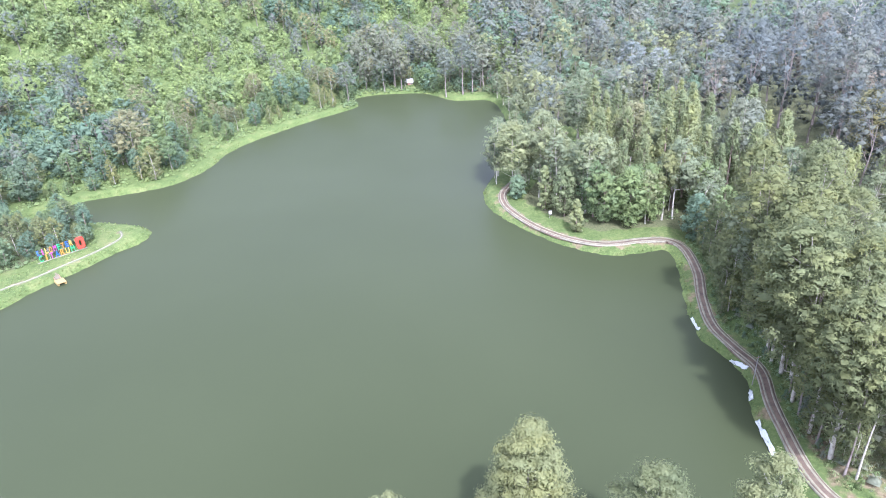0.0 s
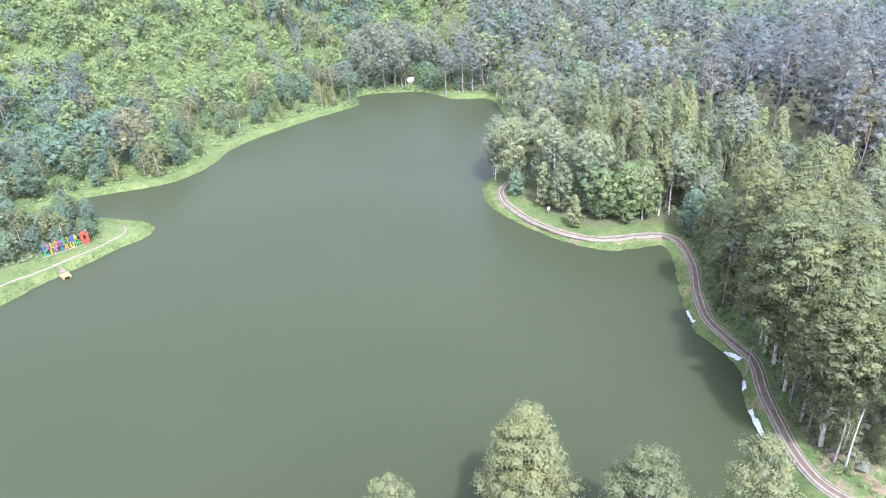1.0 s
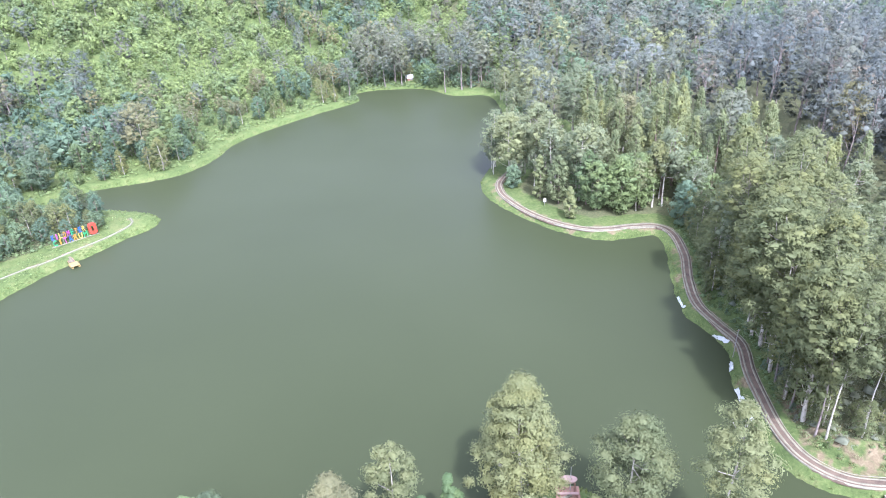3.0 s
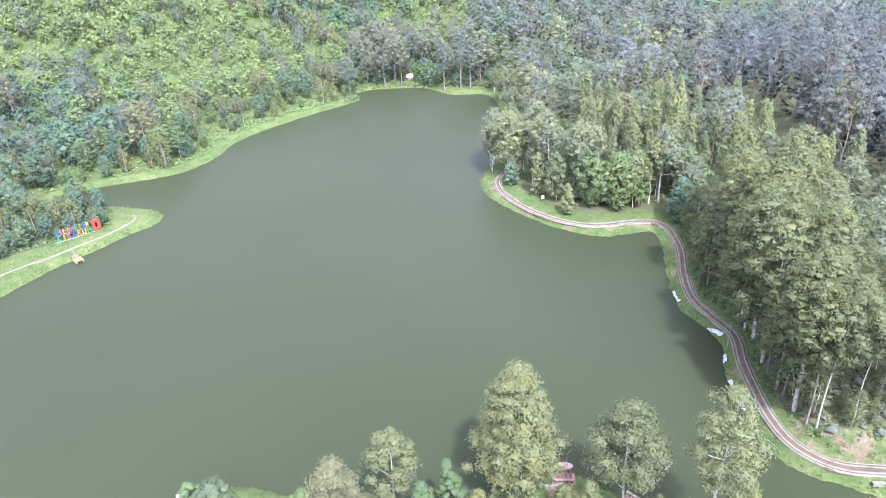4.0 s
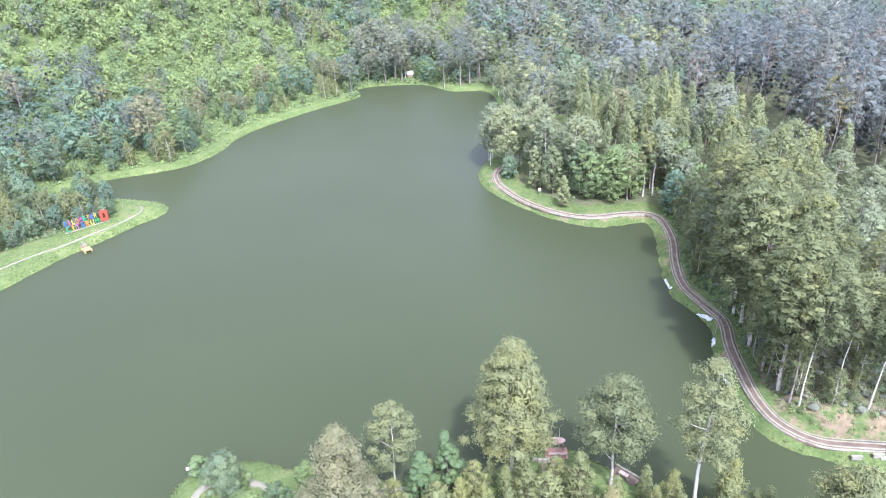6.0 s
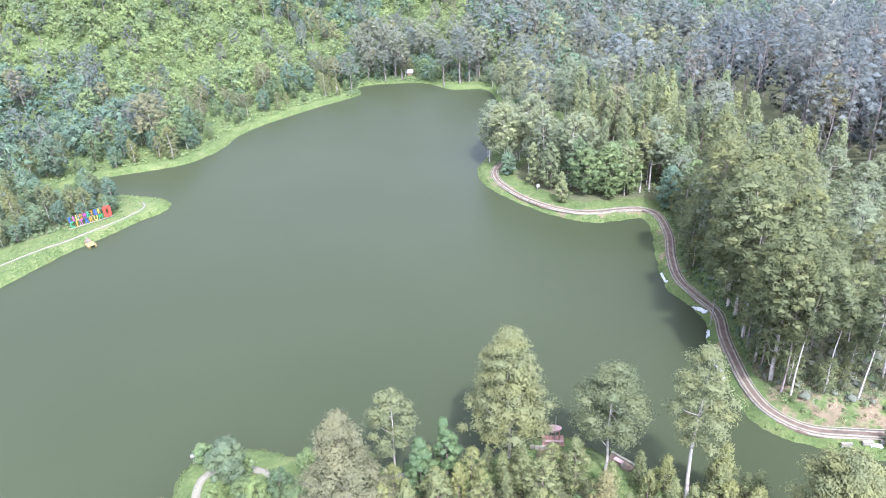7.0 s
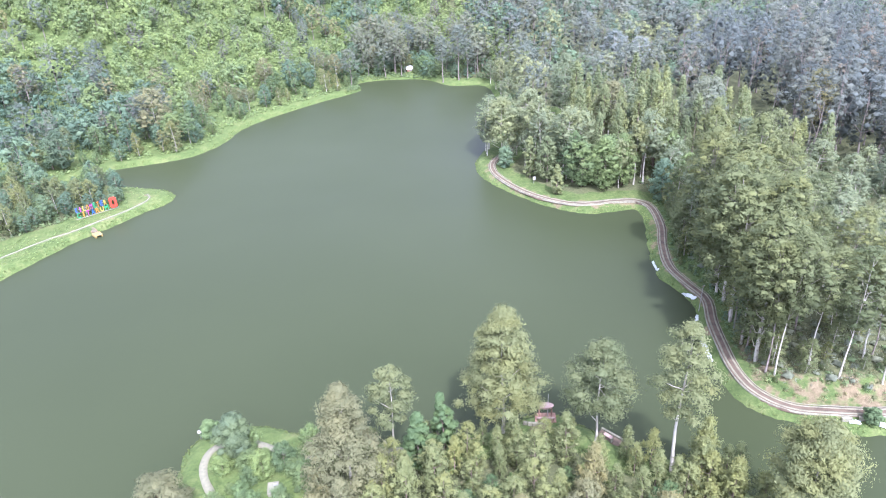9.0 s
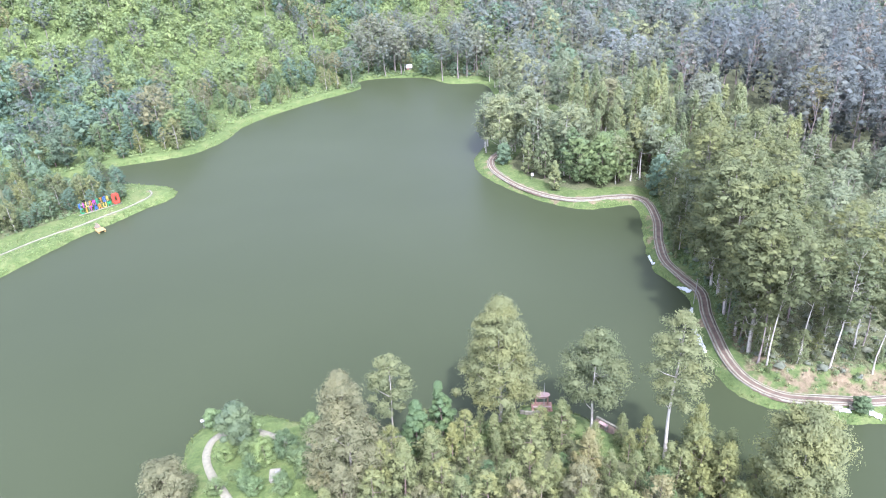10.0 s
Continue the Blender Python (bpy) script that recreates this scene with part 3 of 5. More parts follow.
# Trees of the southern bank, each one as it grows there: place, height, crown width, foot of the crown, form.
GUM_LABEL = "tall gum tree with pale trunk and tufted crown"
LONE = [
    ("gum_tree", (6.3, 44.6), 18.3, 10.9, 0.22, "bell", GUM, PALE_BARK, "broad tall gum tree with dense light green crown at the water", 120, 60),
    ("gum_tree", (16.7, 41.6), 15.7, 8.0, 0.36, "egg", GUM, PALE_BARK, "gum tree with white trunk and tufted crown at the water", 44, 66),
    ("gum_tree", (24.2, 37.3), 20.6, 7.2, 0.42, "egg", GUM, PALE_BARK, "slender tall gum tree with white trunk and sparse crown", 34, 62),
    ("gum_tree", (-6.4, 42.0), 12.8, 5.6, 0.46, "umbrella", GUM, PALE_BARK, "slim young gum tree with bare white trunk", 24, 60),
    ("gum_tree", (33.2, 27.5), 15.8, 7.6, 0.22, "round", GUM, PALE_BARK, "wide gum tree with domed crown on the lake bank", 100, 66),
    ("bronze_tree", (-10.8, 35.6), 16.2, 11.0, 0.08, "cone", BRONZE, PALE_BARK, "tall greyish bronze leaved tree with thinning crown", 90, 60),
    ("silver_tree", (-25.1, 43.0), 6.0, 4.6, 0.12, "round", SILVER, DARK_BARK, "rounded silver green tree beside the gravel footpath", 40, 90),
    ("fir_tree", (-0.6, 41.6), 9.4, 3.8, 0.06, "cone", FIR, DARK_BARK, "dark blue green conical fir on the bank", 46, 60),
    ("fir_tree", (-3.6, 40.4), 7.8, 4.4, 0.06, "cone", FIR, DARK_BARK, "bushy dark blue green fir on the bank", 46, 60),
    ("round_tree", (-29.3, 46.5), 2.5, 2.5, 0.15, "round", HAZED_SHRUB, DARK_BARK, "small bright green round tree at the water's edge", 22, 60),
    ("bronze_tree", (-30.4, 34.0), 6.6, 6.2, 0.1, "round", BRONZE, DARK_BARK, "rounded brownish olive tree on the bank", 46, 80),
    ("broad_tree", (30.0, 117.2), 10.5, 7.2, 0.08, "round", BROAD, DARK_BARK, "dense blue green broad tree on the wooded point", 46, 30),
    ("broad_tree", (34.4, 115.8), 12.2, 8.0, 0.08, "egg", BROAD, DARK_BARK, "large dense blue green tree beside the road clearing", 56, 30),
    ("broad_tree", (38.4, 116.8), 12.0, 7.0, 0.1, "egg", BROAD, DARK_BARK, "tall dense green tree beside the road clearing", 46, 30),
    ("broad_tree", (44.4, 108.6), 9.5, 5.6, 0.06, "egg", HAZED_TEAL, DARK_BARK, "dark blue green tree at the road bend", 40, 30),
    ("fir_tree", (15.2, 131.0), 5.6, 4.0, 0.05, "round", HAZED_TEAL, DARK_BARK, "small dense blue green tree at the road's end", 30, 30),
    ("casuarina_tree", (24.2, 114.2), 7.0, 3.6, 0.05, "cone", POLE, DARK_BARK, "small conical yellow green tree beside the road", 34, 30),
    ("casuarina_tree", (20.0, 124.5), 10.0, 4.6, 0.06, "cone", POLE, DARK_BARK, "conical yellow green tree on the grass", 36, 30),
    ("casuarina_tree", (23.2, 121.0), 11.0, 5.0, 0.1, "egg", POLE, DARK_BARK, "feathery yellow green tree on the grass", 38, 30),
    ("gum_tree", (41.0, 117.0), 14.5, 6.0, 0.5, "egg", GUM, PALE_BARK, "gum tree with long bare white trunk", 34, 34),
    ("bronze_tree", (-75.4, 161.4), 15.5, 10.5, 0.36, "umbrella", BRONZE, PALE_BARK, "tall brownish gum tree with long pale trunk above the shore", 46, 24),
    ("gum_tree", (-70.2, 158.2), 9.4, 6.0, 0.45, "umbrella", BROAD, PALE_BARK, "slim green tree with bare pale trunk above the shore", 26, 24),
    ("gum_tree", (-67.0, 160.4), 9.0, 5.4, 0.42, "umbrella", BROAD, PALE_BARK, "slender green tree with bare pale trunk", 24, 24),
    ("silver_tree", (-93.0, 143.4), 11.0, 7.0, 0.12, "round", SILVER, DARK_BARK, "pale silvery green tree at the head of the inlet", 44, 24),
    ("silver_tree", (54.6, 194.0), 17.0, 11.0, 0.3, "round", PALE_LEAF, PALE_BARK, "whitish flowering tree standing above the wood", 44, 20),
    ("silver_tree", (61.5, 190.0), 15.5, 9.0, 0.3, "round", PALE_LEAF, PALE_BARK, "pale flowering tree in the wood", 36, 20),
    ("gum_tree", (14.8, 136.2), 15.5, 9.0, 0.3, "umbrella", HAZED_GUM, PALE_BARK, "large spreading gum tree at the tip of the point", 60, 32),
    ("gum_tree", (21.2, 138.6), 16.5, 9.0, 0.32, "umbrella", HAZED_GUM, PALE_BARK, "large domed gum tree near the tip of the point", 60, 32),
    ("gum_tree", (33.0, 158.0), 20.0, 9.0, 0.3, "egg", HAZED_GUM, PALE_BARK, "tall many tufted gum tree above the casuarinas", 56, 28),
    ("gum_tree", (39.6, 136.0), 18.0, 8.0, 0.45, "umbrella", BRONZE, PALE_BARK, "tall greyish gum tree standing among casuarinas", 46, 28),
    ("gum_tree", (30.8, 124.6), 15.0, 8.4, 0.45, "umbrella", HAZED_GUM, PALE_BARK, "gum tree with flat tufted crown behind the clearing", 46, 32),
    ("gum_tree", (58.2, 126.0), 20.0, 10.0, 0.42, "umbrella", HAZED_GREY_GUM, PALE_BARK, "broad grey green gum tree with white trunk", 60, 30),
    ("gum_tree", (63.6, 106.4), 19.0, 8.5, 0.45, "umbrella", GUM, PALE_BARK, "tall gum tree with pale branching trunk in the wood", 50, 32),
    ("bronze_tree", (82.0, 126.0), 21.0, 8.0, 0.4, "round", BRONZE, PALE_BARK, "rounded reddish brown tree before the dark wood", 44, 26),
    ("gum_tree", (2.3, 214.6), 16.0, 6.5, 0.5, "umbrella", HAZED_GREY_GUM, FAR_BARK, "gum tree with bare white trunk on the far shore", 30, 18),
    ("gum_tree", (7.6, 214.0), 19.0, 7.0, 0.5, "egg", HAZED_GREY_GUM, FAR_BARK, "tall gum tree with bare white trunk on the far shore", 34, 18),
    ("gum_tree", (10.6, 214.4), 14.0, 5.5, 0.5, "umbrella", HAZED_GREY_GUM, FAR_BARK, "slim gum tree with bare trunk on the far shore", 26, 18),
    ("gum_tree", (-28.8, 213.6), 13.0, 7.0, 0.45, "umbrella", HAZED_GREY_GUM, FAR_BARK, "grey green gum tree with pale trunk at the shore's corner", 30, 18),
    ("round_tree", (-4.4, 226.5), 6.5, 6.0, 0.1, "round", HAZED_SHRUB, DARK_BARK, "bright yellow green round tree beside the hut", 26, 18),
    ("round_tree", (49.6, 43.4), 2.4, 2.2, 0.12, "round", BROAD, DARK_BARK, "small dark green clipped tree beside the road", 20, 60),
]
for k, (name, at, tall, wide, low, form, leaves, bark, label, clumps, per) in enumerate(LONE):
    shape = tree_shape(20 + k, tall * 0.965, wide, low, form, int(clumps * 1.45), int(per * (3.4 if at[1] < 60 else 1.9)), 0.155 if at[1] < 60 and tall > 5 else 0.27 if tall > 5 else 0.13, slim=0.38, limbs=min(18, clumps // 3), girth=0.0115, clump=0.088 if form in ("cone", "bell") else 0.122, lean=0.012, flat=0.6, sides=9)
    plant(name, shape, standing(*at), leaves, bark, label, "tree", "trees of the southern bank")


def scatter(rng, count, gap, xs, ys, keep):
    """Plan places, spaced at random with a least gap, where keep(xy, shore, road) allows."""
    xy = np.column_stack([rng.uniform(*xs, count), rng.uniform(*ys, count)])
    z, s, r = ground(xy)
    ok = keep(xy, s, r)
    xy, z = xy[ok], z[ok]
    taken, out, cell = {}, [], gap
    for (x, y), g in zip(xy, z):
        i, j = int(x // cell), int(y // cell)
        near = [q for a in (-1, 0, 1) for b in (-1, 0, 1) for q in taken.get((i + a, j + b), ())]
        if all((x - u) ** 2 + (y - v) ** 2 > gap * gap for u, v in near):
            taken.setdefault((i, j), []).append((x, y))
            out.append((x, y, g))
    return out


def grove(name, places, shapes, leaves, bark, label, group, scales=(0.8, 1.15), seed=0, sink=0.15, tag="tree", limit=None):
    """Many trees of a kind, sharing a few grown forms."""
    rng = np.random.default_rng(seed)
    first = {}
    for x, y, z in places:
        k = int(rng.integers(len(shapes)))
        s = rng.uniform(*scales)
        if limit:
            s = max(0.35, min(s, limit(x, y)))
        m = pose(x, y, z - sink, 0, 0, rng.uniform(0, 360)) @ Matrix.Diagonal((s * rng.uniform(0.9, 1.1), s * rng.uniform(0.9, 1.1), s, 1))
        if k in first:
            copy_thing(first[k], m)
        else:
            first[k] = plant(name, shapes[k], m, leaves, bark, label, tag, group)


rng = np.random.default_rng(11)
lone_at = np.array([t[1] for t in LONE])
free = lambda xy, gap: np.sqrt(((xy[:, None] - lone_at[None]) ** 2).sum(2)).min(1) > gap

# The thicket of small trees on the southern bank.
low_trees = [tree_shape(60 + k, 7.6, 4.6, 0.08, "cone" if k % 2 else "egg", 54, 50, 0.19, limbs=6, clump=0.115, lean=0.02, slim=0.24, droop=0.9) for k in range(4)]
spots = scatter(rng, 1800, 2.35, (-14, 31), (20, 43.5), lambda xy, s, r: (s > 1.6) & free(xy, 2.3) & (np.hypot(xy[:, 0] - 11.4, xy[:, 1] - 45.8) > 3.4) & (np.hypot(xy[:, 0] - 18.5, xy[:, 1] - 43) > 2.8))
spots = [q for q in spots if q[1] < 43]
grove("fir_tree", spots[5::9], low_trees, FIR, DARK_BARK, "dark blue green bushy tree in a thicket on the bank", "thicket on the southern bank", (0.5, 0.85), 36, limit=lambda x, y: (47.0 - y) / 7.8)
grove("bronze_tree", spots[2::9], low_trees, BRONZE, DARK_BARK, "brownish feathery tree in a thicket on the bank", "thicket on the southern bank", (0.6, 1.1), 37, limit=lambda x, y: (47.0 - y) / 7.8)
spots = [q for k, q in enumerate(spots) if k % 9 not in (2, 5)]
grove("casuarina_tree", spots, low_trees, FEATHER, DARK_BARK, "feathery yellow green casuarina tree in a thicket on the bank", "thicket on the southern bank", (0.7, 1.15), 3, limit=lambda x, y: (47.5 - y) / 7.8)
spots = scatter(rng, 400, 3.6, (-27, -10), (18, 43), lambda xy, s, r: (s > 2) & free(xy, 3.0) & (distance(xy, BANK_PATH) > 2.0) & (np.hypot(xy[:, 0] + 20, xy[:, 1] - 37.2) > 2.4))
grove("round_tree", spots, [tree_shape(70 + k, 4.6, 4.2, 0.05, "round", 32, 110, 0.15, slim=0.3, limbs=4, clump=0.18) for k in range(3)], BROAD, DARK_BARK, "low rounded green tree on the grassy bank", "thicket on the southern bank", (0.28, 0.7), 4)

bushes = [(-23.9, 44.0), (-19.2, 41.0), (-21.4, 39.9), (-18.4, 35.2), (-22.9, 36.4), (-16.2, 38.2), (-26.1, 40.4), (-23.6, 41.0), (-21.6, 42.2), (-17.4, 41.4), (-15.2, 43.2), (-24.5, 37.4), (-21.6, 35.2), (-17.6, 39.4), (-15.4, 36.6), (-13.4, 38.4), (-26.6, 42.4), (-22.6, 38.8), (-16.6, 44.2), (-25.8, 35.4)]
grove("round_tree", [(x, y, height(x, y)) for x, y in bushes[::2]], [tree_shape(74 + k, 4.6, 4.8, 0.02, "round", 40, 100, 0.14, slim=0.34, limbs=4, clump=0.15) for k in range(3)], HAZED_SHRUB, DARK_BARK, "low bushy bright green tree beside the gravel footpath", "thicket on the southern bank", (0.45, 0.85), 45)
grove("round_tree", [(x, y, height(x, y)) for x, y in bushes[1::2]], [tree_shape(74 + k, 4.6, 4.8, 0.02, "round", 40, 100, 0.14, slim=0.34, limbs=4, clump=0.15) for k in range(3)], BROAD, DARK_BARK, "low bushy green tree beside the gravel footpath", "thicket on the southern bank", (0.45, 0.85), 47)
corner = [(27.6, 37.2), (29.0, 35.0), (26.2, 34.6), (28.6, 32.2), (31.0, 30.6), (23.4, 33.8), (25.6, 31.0), (28.4, 28.6)]
grove("casuarina_tree", [(x, y, height(x, y)) for x, y in corner], low_trees, FEATHER, DARK_BARK, "feathery yellow green casuarina tree at the water", "thicket on the southern bank", (0.75, 1.0), 46)

# The gum wood along the eastern road.
gums = [tree_shape(80 + k, 21, 8.2, 0.42 + 0.05 * (k % 3), ("round", "umbrella", "egg", "round")[k], 125, 56, 0.165, slim=0.34, dome=1.5, girth=0.006, clump=0.1, flat=0.52, limbs=14, lean=0.03) for k in range(4)]
east_near = scatter(rng, 1200, 4.5, (38, 72), (60, 84), lambda xy, s, r: (r > 2.6 + 1.8 * (xy[:, 1] > 66)) & (s > 3.4) & (xy[:, 0] < 30 + 0.52 * xy[:, 1]))
deep_wood = [q for q in east_near if q[0] > 55]
east_near = [q for q in east_near if q[0] <= 55]
grove("gum_tree", east_near, gums, SHADE_TONED_GUM, FAR_BARK, GUM_LABEL + " beside the road", "gum wood east of the lake", (0.68, 1.1), 5)
verge_trees = [tree_shape(120 + k, 10.5, 5.6, 0.08, "egg", 60, 40, 0.185, slim=0.38, limbs=6, clump=0.118, lean=0.03, sides=6) for k in range(3)]
east_front = scatter(rng, 900, 3.3, (38, 64), (46.5, 60), lambda xy, s, r: (r > 3.2) & (s > 3.4) & (xy[:, 0] < 32 + 0.5 * xy[:, 1]))
bend = [(40.9, 55.4), (41.1, 59.8), (41.8, 51.8), (43.6, 54.0), (44.4, 58.0), (43.8, 50.0), (46.4, 52.4), (47.2, 56.4), (48.8, 49.8), (51.2, 49.2), (53.8, 48.8), (50.4, 53.6), (53.6, 53.0), (41.6, 64.0), (44.8, 62.2)]
grove("gum_tree", [(x, y, height(x, y)) for x, y in bend[::2]], gums, SHADE_TONED_GUM, PALE_BARK, "tall gum tree with pale trunk leaning over the road", "gum wood east of the lake", (0.86, 1.02), 40)
grove("gum_tree", [q for q in east_front[::2] if min(math.hypot(q[0] - x, q[1] - y) for x, y in bend) > 1.8], gums, SHADE_TONED_GUM, FAR_BARK, GUM_LABEL + " above the bend", "gum wood east of the lake", (0.55, 0.9), 33)
grove("gum_tree", east_front[1::2], verge_trees, SHADE_TONED_GUM, PALE_BARK, "young bushy gum tree below taller gums", "gum wood east of the lake", (0.3, 0.6), 34)
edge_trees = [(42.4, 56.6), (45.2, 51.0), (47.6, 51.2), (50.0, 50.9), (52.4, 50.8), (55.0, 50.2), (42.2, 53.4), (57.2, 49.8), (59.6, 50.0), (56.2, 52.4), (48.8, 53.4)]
grove("gum_tree", [(x, y, height(x, y)) for x, y in edge_trees], verge_trees, SHADE_TONED_GUM, PALE_BARK, "young leafy gum tree at the edge of the road", "gum wood east of the lake", (0.3, 0.6), 53)
low_scrub = scatter(rng, 1200, 2.3, (38.5, 62), (46.5, 84), lambda xy, s, r: (r > 2.2) & (r < 9) & (s > 3.4))
grove("bush", low_scrub[::2], verge_trees, BROAD, DARK_BARK, "green bush below the gum trees at the bend", "undergrowth at the bend", (0.2, 0.46), 51, tag="bush")
grove("bush", low_scrub[1::2], verge_trees, HAZED_GREY_GUM, DARK_BARK, "dull grey green bush below the gum trees at the bend", "undergrowth at the bend", (0.16, 0.36), 52, tag="bush")
gums_mid = [tree_shape(90 + k, 17, 8.6, 0.36 + 0.06 * (k % 3), ("round", "umbrella", "egg")[k % 3], 78, 30, 0.22, slim=0.4, dome=1.6, girth=0.012, clump=0.106, flat=0.66, limbs=8, lean=0.03, sides=6) for k in range(5)]
east_mid = deep_wood + scatter(rng, 900, 5.4, (36, 100), (84, 118), lambda xy, s, r: (r > 4.6) & (s > 4.0) & (xy[:, 0] > 30) & (xy[:, 0] < 30 + 0.55 * xy[:, 1]) & (xy[:, 1] < 118 - 0.5 * np.maximum(0, xy[:, 0] - 46)))
grove("gum_tree", east_mid, gums_mid, HAZED_GUM, PALE_BARK, GUM_LABEL + " in the wood", "gum wood east of the lake", (0.62, 0.98), 6)

roadside = scatter(rng, 700, 3.1, (36, 52), (84, 110), lambda xy, s, r: (r > 2.6) & (r < 6.5) & (s > 4.0))
grove("gum_tree", roadside, verge_trees, SHADE_TONED_GUM, PALE_BARK, "young bushy gum tree leaning over the road verge", "gum wood east of the lake", (0.6, 1.0), 18)
low_gums = [tree_shape(170 + k, 16.5, 7.6, 0.22 + 0.1 * k, ("egg", "umbrella")[k], 110, 50, 0.175, slim=0.34, dome=1.4, girth=0.011, clump=0.104, flat=0.62, limbs=8, lean=0.03, sides=6) for k in range(2)]
for_verge = [(42.6, 88), (43.0, 82.5), (44.6, 93), (46.5, 85), (47, 79), (45.5, 98)]
roadside_gums = [(42.2, 72.6), (43.9, 76.6), (43.0, 68.6), (45.9, 80.6), (47.2, 87.6), (46.4, 73.0), (46.2, 66.5), (49.5, 82), (47.6, 94), (40.7, 59.6), (41.3, 64.8), (42.5, 70.4), (42.6, 75.0), (40.9, 55.2)]
grove("gum_tree", [(x, y, height(x, y)) for x, y in roadside_gums], low_gums, SHADE_TONED_GUM, PALE_BARK, "gum tree with deep crown crowding the shaded road", "gum wood east of the lake", (1.02, 1.25), 44)
grove("gum_tree", [(x, y, height(x, y)) for x, y in for_verge], verge_trees, SHADE_TONED_GUM, PALE_BARK, "bushy gum tree crowding the shaded road", "gum wood east of the lake", (0.85, 1.25), 35)

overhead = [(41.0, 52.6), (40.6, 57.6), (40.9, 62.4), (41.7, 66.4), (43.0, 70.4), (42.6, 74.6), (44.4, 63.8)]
grove("gum_tree", [(x, y, height(x, y)) for x, y in overhead], gums, SHADE_TONED_GUM, FAR_BARK, "tall slender gum tree shading the road", "gum wood east of the lake", (0.8, 1.0), 66)
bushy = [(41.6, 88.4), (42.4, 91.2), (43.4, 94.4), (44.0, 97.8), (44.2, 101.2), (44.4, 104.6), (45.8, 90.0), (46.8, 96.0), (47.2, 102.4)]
grove("gum_tree", [(x, y, height(x, y)) for x, y in bushy], verge_trees, SHADE_TONED_GUM, PALE_BARK, "bushy olive green gum tree beside the road", "gum wood east of the lake", (0.6, 0.9), 67)

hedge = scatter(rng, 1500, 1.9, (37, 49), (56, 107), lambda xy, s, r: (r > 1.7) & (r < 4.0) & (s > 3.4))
grove("bush", hedge[::2], verge_trees, SHADE_TONED_GUM, DARK_BARK, "dark leafy bush crowding the shaded road", "undergrowth at the bend", (0.3, 0.5), 68, tag="bush")
grove("bush", hedge[1::2], verge_trees, HAZED_TEAL, DARK_BARK, "dark blue green bush crowding the shaded road", "undergrowth at the bend", (0.25, 0.45), 69, tag="bush")

tip = [(18.6, 138.6), (21.4, 142.2), (24.0, 147.0), (26.6, 151.6), (15.4, 131.6), (17.2, 134.6)]
grove("gum_tree", [(x, y, height(x, y)) for x, y in tip], low_gums, HAZED_GUM, PALE_BARK, "leafy gum tree with deep crown at the tip of the point", "trees on the wooded point", (0.5, 0.72), 54)

# The wooded point: broad trees in front, gums and slim casuarinas behind.
broad_mid = [tree_shape(100 + k, 11, 7.4, 0.12, "round" if k % 2 else "egg", 60, 27, 0.28, dome=1.2, limbs=5, clump=0.12, sides=6) for k in range(3)]
front = scatter(rng, 500, 4.6, (14, 50), (110, 136), lambda xy, s, r: (r > 7) & (r < 14) & (s > 6) & free(xy, 3.0))
grove("broad_tree", front[::2], broad_mid, BROAD, DARK_BARK, "dense broad leaved green tree on the wooded point", "trees on the wooded point", (0.6, 1.05), 7)
grove("gum_tree", front[1::2], gums_mid, HAZED_GUM, PALE_BARK, GUM_LABEL + " among casuarinas", "trees on the wooded point", (0.6, 0.85), 8)
poles = [tree_shape(110 + k, 15, 5.0, 0.06, "bell", 76, 26, 0.3, slim=0.26, limbs=3, clump=0.105, flat=1.25, droop=1.2, lean=0.012, sides=6) for k in range(3)]
overhang = [(11.6, 140.6, 1.2), (12.4, 144.2, 1.2), (14.2, 148.4, 1.2)] + scatter(rng, 400, 3.6, (8, 30), (139, 208), lambda xy, s, r: (s > 0.8) & (s < 9) & (r > 1.6))
grove("gum_tree", overhang, gums_mid, HAZED_GUM, PALE_BARK, GUM_LABEL + " at the water", "trees on the wooded point", (0.5, 0.85), 30)
DARK_WOOD = smooth([(62, 166), (66, 140), (71, 122), (77, 106), (104, 96), (146, 120), (156, 200), (128, 222), (92, 216), (76, 196)], 4, closed=True)
stand = lambda xy: (xy[:, 0] > 30) & (xy[:, 1] > 118 - 0.3 * (xy[:, 0] - 30))
point = scatter(rng, 2600, 3.7, (15, 82), (100, 160), lambda xy, s, r: (r > 9) & (s > 4) & free(xy, 3.4) & ~inside(xy, DARK_WOOD) & (xy[:, 1] > 118 - 0.5 * np.maximum(0, xy[:, 0] - 46)))
feathery = [bool(stand(np.array([p[:2]]))[0]) and (p[0] * 7 + p[1] * 3) % 5 < 3.9 for p in point]
grove("casuarina_tree", [p for p, f in zip(point, feathery) if f], poles, POLE, DARK_BARK, "feathery upright yellow green casuarina tree in the wood", "trees on the wooded point", (0.8, 1.15), 9)
grove("gum_tree", [p for p, f in zip(point, feathery) if not f][::2], gums_mid, HAZED_GUM, PALE_BARK, GUM_LABEL + " among casuarinas", "trees on the wooded point", (0.65, 1.0), 10)

# Trees behind the letters and along the western shore.
behind = scatter(rng, 1800, 2.3, (-104, -64), (86, 134), lambda xy, s, r: (s > 1.6) & (((xy[:, 0] + 76.4) * 0.66 - (xy[:, 1] - 113.6) * 0.75) < -1.3) & (distance(xy, SIGN_PATH) > 3.6) & (xy[:, 0] + 0.3 * (xy[:, 1] - 120) < -70))
grove("broad_tree", behind[::2], broad_mid, HAZED_TEAL, DARK_BARK, "dense dark green tree behind the letters", "trees behind the letters", (0.4, 0.8), 12)
